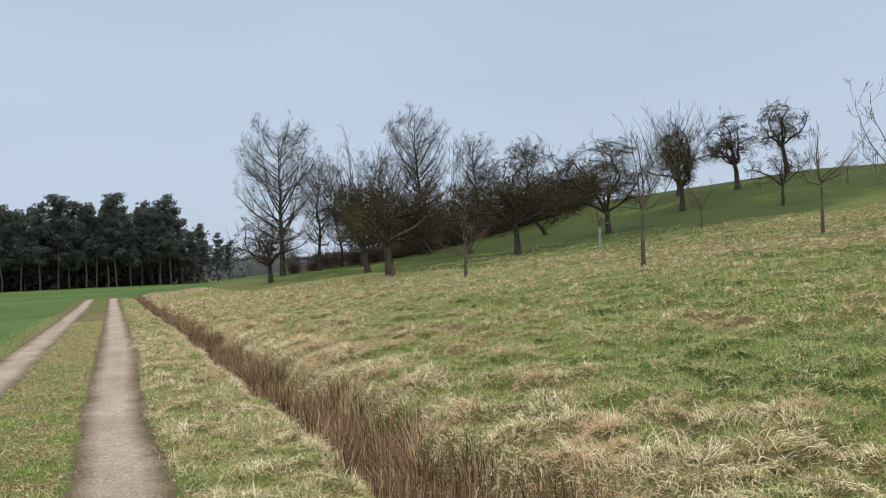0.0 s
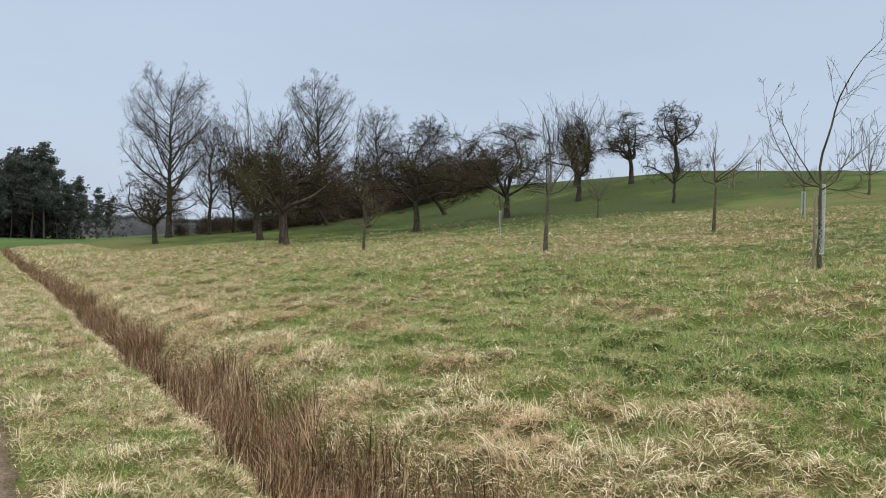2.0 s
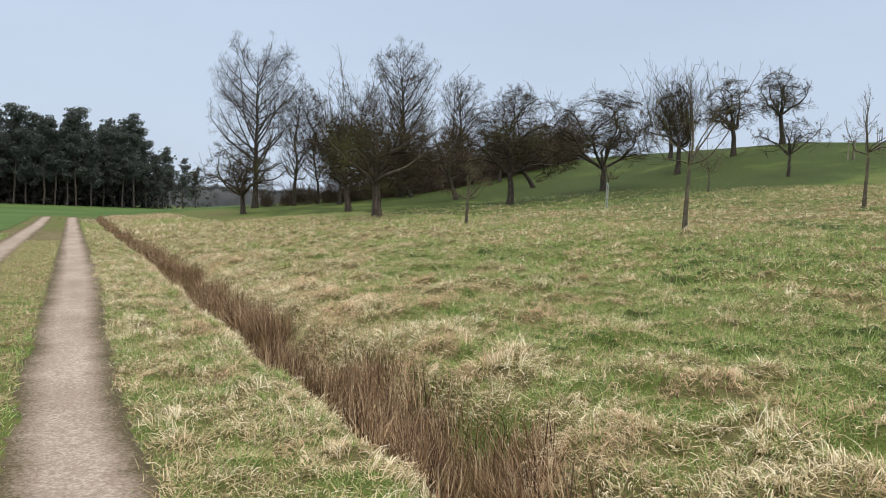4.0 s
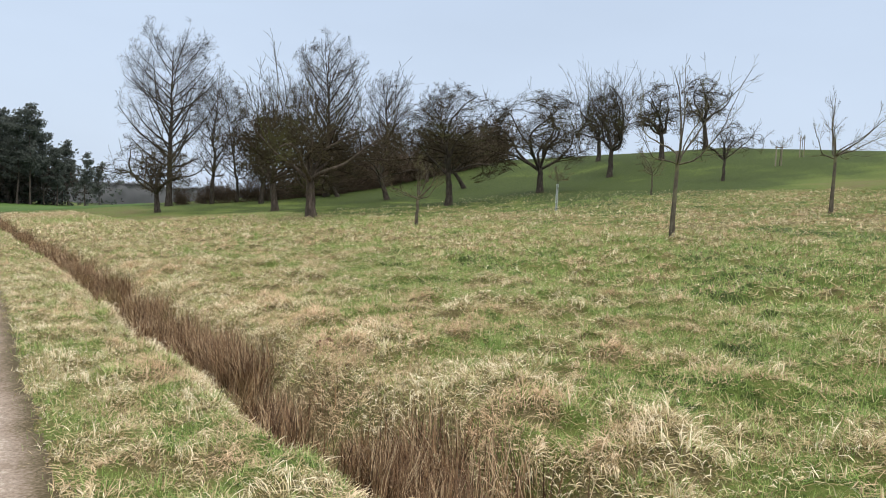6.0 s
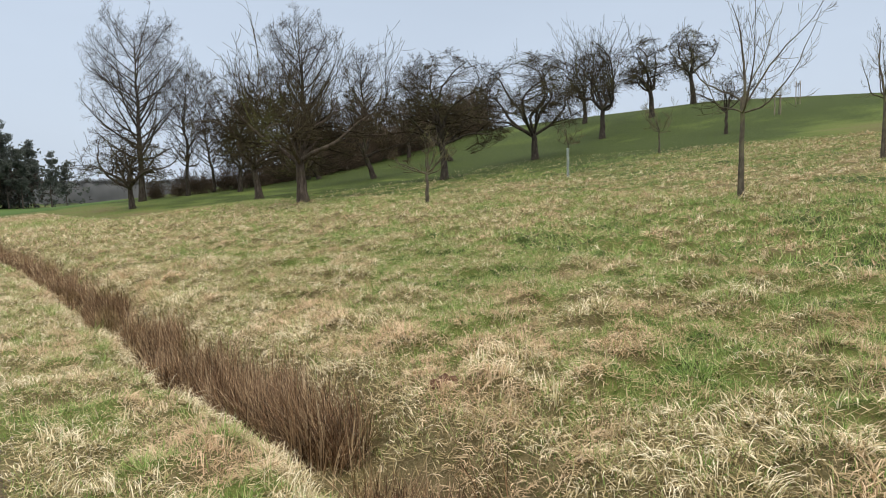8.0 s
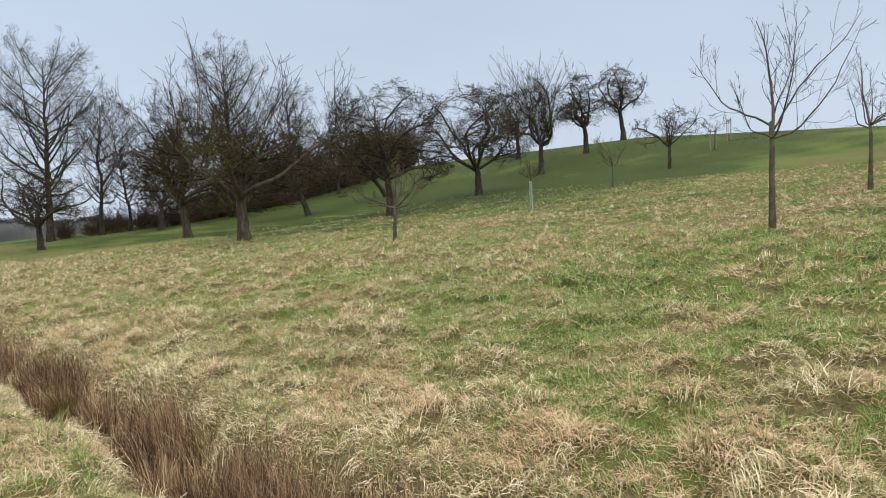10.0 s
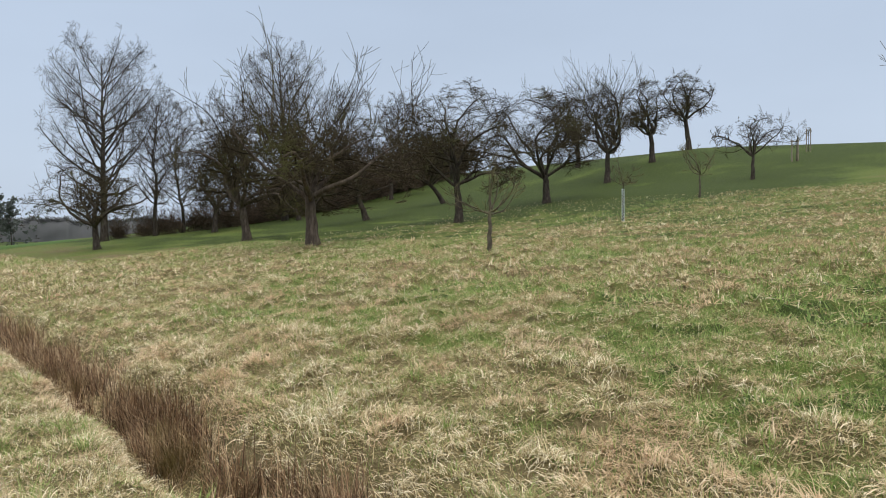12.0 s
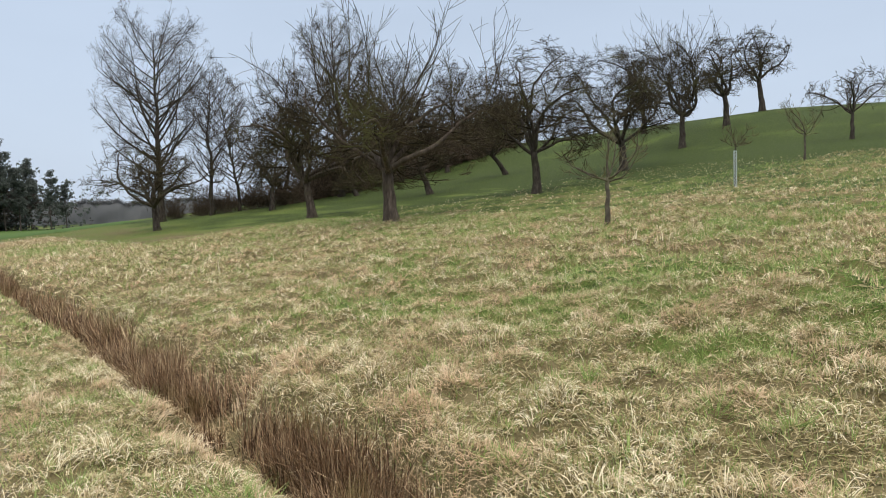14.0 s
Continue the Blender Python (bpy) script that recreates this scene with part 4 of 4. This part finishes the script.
def long_blades(zones, segs, label):
    base, head, leng, wid, ris, dro = [], [], [], [], [], []
    for u0, u1, y0, y1, dens, ln, w in zones:
        n = int((u1 - u0) * (y1 - y0) * dens)
        lock = np.repeat(np.arange(n // 8), 8)                   # blades hang together in locks
        n = len(lock)
        share = lambda lo, hi, own: rng.uniform(lo, hi, n // 8)[lock] + rng.normal(0, own, n)
        bu, by = share(u0, u1, 0.028), share(y0, y1, 0.028)
        ok = rng.uniform(0, 1, n) < np.clip((dryness(bu, by) - 0.34) / 0.25, 0.16, 1)
        turn, rise_, droop_, size_ = share(-1.5, 1.5, 0.24), share(30, 88, 9), share(50, 190, 20), share(0.5, 1.3, 0.18)
        ok &= (bu < 0) | (bu > 2) | (rng.uniform(0, 1, n) < smooth_step(0.30, 0.68, bu + narrowing(by) + 0.22 * (value_noise(by * 2.6, bu * 2.6, 33) - 0.5)))
        bu, by, turn, rise_, droop_, size_ = bu[ok], by[ok], turn[ok], rise_[ok], droop_[ok], size_[ok]
        n = len(bu)
        x = along(bu, by)
        swirl = 5 * value_noise(x * 2.1, by * 2.1, 91) - 2.5
        fall = downhill(bu, by)
        h = np.arctan2(np.sin(fall) + 0.6 * np.sin(swirl), np.cos(fall) + 0.6 * np.cos(swirl)) + turn
        long_ = ln * np.clip(size_, 0.4, 1.6) * (0.62 + 0.75 * mounds(x, by)) * (0.85 + 0.4 * value_noise(x * 1.5, by * 1.5, 92))
        bu, by = bu - 0.5 * long_ * np.cos(h), by - 0.5 * long_ * np.sin(h)
        base.append(np.stack([along(bu, by), by, land(bu, by) - 0.005], 1))
        head.append(h)
        leng.append(long_)
        wid.append(w * rng.uniform(0.7, 1.3, n))
        ris.append(np.radians(rise_))
        dro.append(np.radians(droop_))
    return blades("dry_grass", rng, cat_(base), cat_(head), cat_(leng), cat_(wid), cat_(ris), cat_(dro), segs, M_STRAW, label, "dry grass")


long_blades(LONG[:5], 3, "arching straw-coloured dry grass tussocks over the meadow")
long_blades(LONG[5:], 2, "matted straw-coloured dry grass tussocks farther off")

# short dead blades lying between the tussocks: u from, u to, y from, y to, per square metre, length, width
LITTER = [
    (0.22, 1.80, 3, 26, 2100, 0.085, 0.0078),
    (-1.5, -0.45, 4, 34, 1300, 0.08, 0.009),
    (2.4, 7.5, 1.0, 22, 2500, 0.085, 0.0085),
    (2.4, 7.5, 22, 30, 1000, 0.095, 0.012),
    (7.5, 15, -4, 46, 540, 0.14, 0.017),
    (0.52, 1.74, 26, 60, 420, 0.12, 0.016),
    (2.4, 7.5, 30, 70, 260, 0.18, 0.020),
    (15, 32, 5, 30, 150, 0.14, 0.022),
    (15, 32, 30, 42, 30, 0.12, 0.016),
    (2.42, 9.0, -9, 1.0, 160, 0.10, 0.012),
    (1.76, 2.45, 1.5, 30, 900, 0.12, 0.009),
]
base, head, leng, wid, ris, dro = [], [], [], [], [], []
for u0, u1, y0, y1, dens, ln, w in LITTER:
    n = int((u1 - u0) * (y1 - y0) * dens)
    bu, by = rng.uniform(u0, u1, n), rng.uniform(y0, y1, n)
    ok = rng.uniform(0, 1, n) < np.clip((dryness(bu, by) - 0.25) / 0.35, 0.42, 1)
    ok &= (bu < 0) | (bu > 2) | (rng.uniform(0, 1, n) < smooth_step(0.30, 0.68, bu + narrowing(by) + 0.22 * (value_noise(by * 2.6, bu * 2.6, 33) - 0.5)))
    bu, by = bu[ok], by[ok]
    n = len(bu)
    base.append(np.stack([along(bu, by), by, land(bu, by) + 0.005], 1))
    head.append(rng.uniform(0, 2 * np.pi, n))
    leng.append(ln * rng.uniform(0.6, 1.5, n))
    wid.append(w * rng.uniform(0.7, 1.3, n))
    ris.append(np.radians(rng.uniform(15, 60, n)))
    dro.append(np.radians(rng.uniform(20, 90, n)))
blades("grass_litter", rng, cat_(base), cat_(head), cat_(leng), cat_(wid), cat_(ris), cat_(dro), 1, M_LITTER, "short dead grass blades lying on the turf", "dry grass")

GREENS = [
    (0.18, 1.76, 3, 26, 1800, 0.07, 0.006),
    (-1.5, -0.42, 4, 34, 1200, 0.06, 0.009),
    (2.4, 7.5, 1.0, 22, 2000, 0.075, 0.006),
    (2.4, 7.5, 22, 30, 800, 0.085, 0.009),
    (2.4, 9.0, -9, 1.0, 200, 0.09, 0.012),
    (7.5, 15, -4, 46, 330, 0.12, 0.013),
    (-3.1, -2.3, 8, 40, 500, 0.09, 0.012),
    (0.48, 1.74, 26, 60, 350, 0.10, 0.015),
    (2.5, 7.5, 30, 60, 130, 0.14, 0.019),
    (15, 30, 5, 32, 36, 0.11, 0.018),
]
base, head, leng, wid, ris, dro = [], [], [], [], [], []
for u0, u1, y0, y1, dens, ln, w in GREENS:
    n = int((u1 - u0) * (y1 - y0) * dens)
    bu, by = rng.uniform(u0, u1, n), rng.uniform(y0, y1, n)
    ok = rng.uniform(0, 1, n) < np.clip(1.36 - 1.3 * dryness(bu, by), 0.50, 0.95)
    ok &= (bu < 0) | (bu > 2) | (rng.uniform(0, 1, n) < smooth_step(0.30, 0.68, bu + narrowing(by) + 0.22 * (value_noise(by * 2.6, bu * 2.6, 33) - 0.5)))
    bu, by = bu[ok], by[ok]
    n = len(bu)
    base.append(np.stack([along(bu, by), by, land(bu, by) - 0.01], 1))
    head.append(rng.uniform(0, 2 * np.pi, n))
    leng.append(ln * rng.uniform(0.6, 1.6, n))
    wid.append(w * rng.uniform(0.7, 1.3, n))
    ris.append(np.radians(rng.uniform(45, 95, n)))
    dro.append(np.radians(rng.uniform(10, 90, n)))
for u0, u1, y0, y1, tufts_, ln, w in [(0.7, 1.65, 3, 30, 90, 0.17, 0.007), (2.7, 7.5, 2, 30, 260, 0.17, 0.007), (7.5, 14, 4, 40, 240, 0.18, 0.012)]:
    cu, cy = rng.uniform(u0, u1, tufts_), rng.uniform(y0, y1, tufts_)
    i = np.repeat(np.arange(tufts_), rng.integers(20, 60, tufts_))
    n = len(i)
    size = rng.uniform(0.5, 1.2, tufts_)[i]
    ang = rng.uniform(0, 2 * np.pi, n)
    rr = np.abs(rng.normal(0, 0.07, n)) * size
    bu, by = cu[i] + rr * np.cos(ang), cy[i] + rr * np.sin(ang)
    base.append(np.stack([along(bu, by), by, land(bu, by) - 0.01], 1))
    head.append(ang + rng.normal(0, 0.4, n))
    leng.append(ln * size * rng.uniform(0.6, 1.3, n))
    wid.append(w * rng.uniform(0.7, 1.3, n))
    ris.append(np.radians(rng.uniform(40, 85, n)))
    dro.append(np.radians(rng.uniform(10, 60, n)))
blades("green_grass", rng, cat_(base), cat_(head), cat_(leng), cat_(wid), cat_(ris), cat_(dro), 1, M_GREEN, "short fresh green grass between the dry tussocks", "grass")

base, head, leng, wid, ris, dro = [], [], [], [], [], []
for y0, y1, dens, w in [(-9, 1.5, 500, 0.015), (1.5, 26, 2300, 0.0085), (26, 45, 620, 0.014), (45, 76, 240, 0.022)]:
    n = int(0.95 * (y1 - y0) * dens)
    by = rng.uniform(y0, y1, n)
    half = 0.41 - 0.14 * smooth_step(9, 13, by)
    off = rng.normal(0, 0.5, n) * half
    bu = ditch_mid(by) + 0.02 + 0.04 * smooth_step(9, 13, by) + off
    x = along(bu, by)
    clump = 0.62 * value_noise(x * 2.0, by * 1.1, 81) + 0.38 * value_noise(x * 5, by * 4, 82)
    ok = (rng.uniform(0, 1, n) < np.clip((clump - 0.30 + 0.16 * (1 - smooth_step(8, 11, by))) / 0.24, 0, 1)) & (np.abs(off) < half)
    bu, by, clump = bu[ok], by[ok], clump[ok]
    n = len(bu)
    base.append(np.stack([along(bu, by), by, land(bu, by) - 0.02], 1))
    head.append(7 * value_noise(along(bu, by) * 3, by * 3, 86) + rng.normal(0, 1.0, n))
    tall = value_noise(by * 0.55, by * 0 + 2.5, 85)
    leng.append((0.15 + 0.32 * clump + 0.23 * tall) * rng.uniform(0.6, 1.15, n))
    wid.append(w * rng.uniform(0.7, 1.3, n))
    ris.append(np.radians(rng.uniform(56, 94, n)))
    dro.append(np.radians(np.abs(rng.normal(8, 34, n))))
blades("rushes", rng, cat_(base), cat_(head), cat_(leng), cat_(wid), cat_(ris), cat_(dro), 2, M_REED, "brown dead rushes standing thick in the ditch", "rushes")

n = 6000
by = 2 + 26 * rng.uniform(0, 1, n) ** 1.4
edge = rng.uniform(0, 1, n)
bu = np.where(edge < 0.75, np.where(rng.uniform(0, 1, n) < 0.72, 0.38 - narrowing(by), -0.36) + rng.normal(0, 0.12, n), rng.uniform(-0.35, 0.35, n))
c = np.stack([along(bu, by), by, land(bu, by) + 0.009], 1)
s = 0.0035 + 0.008 * rng.uniform(0, 1, (n, 1, 1)) ** 2.5
octa = np.array([[1, 0, 0], [0, 1, 0], [-1, 0, 0], [0, -1, 0], [0, 0, 0.7], [0, 0, -0.7]])
v = c[:, None] + octa[None] * s * rng.uniform(0.6, 1.4, (n, 6, 1))
t = np.array([[0, 1, 4], [1, 2, 4], [2, 3, 4], [3, 0, 4], [1, 0, 5], [2, 1, 5], [3, 2, 5], [0, 3, 5]])
f = (np.arange(n)[:, None, None] * 6 + t[None]).reshape(-1, 3)
tagged(new("pebbles", mesh_of("pebbles", v.reshape(-1, 3), [f], M_PEBBLE, False)), "small pale stones along the gravel rut", "pebbles", kind="stuff")
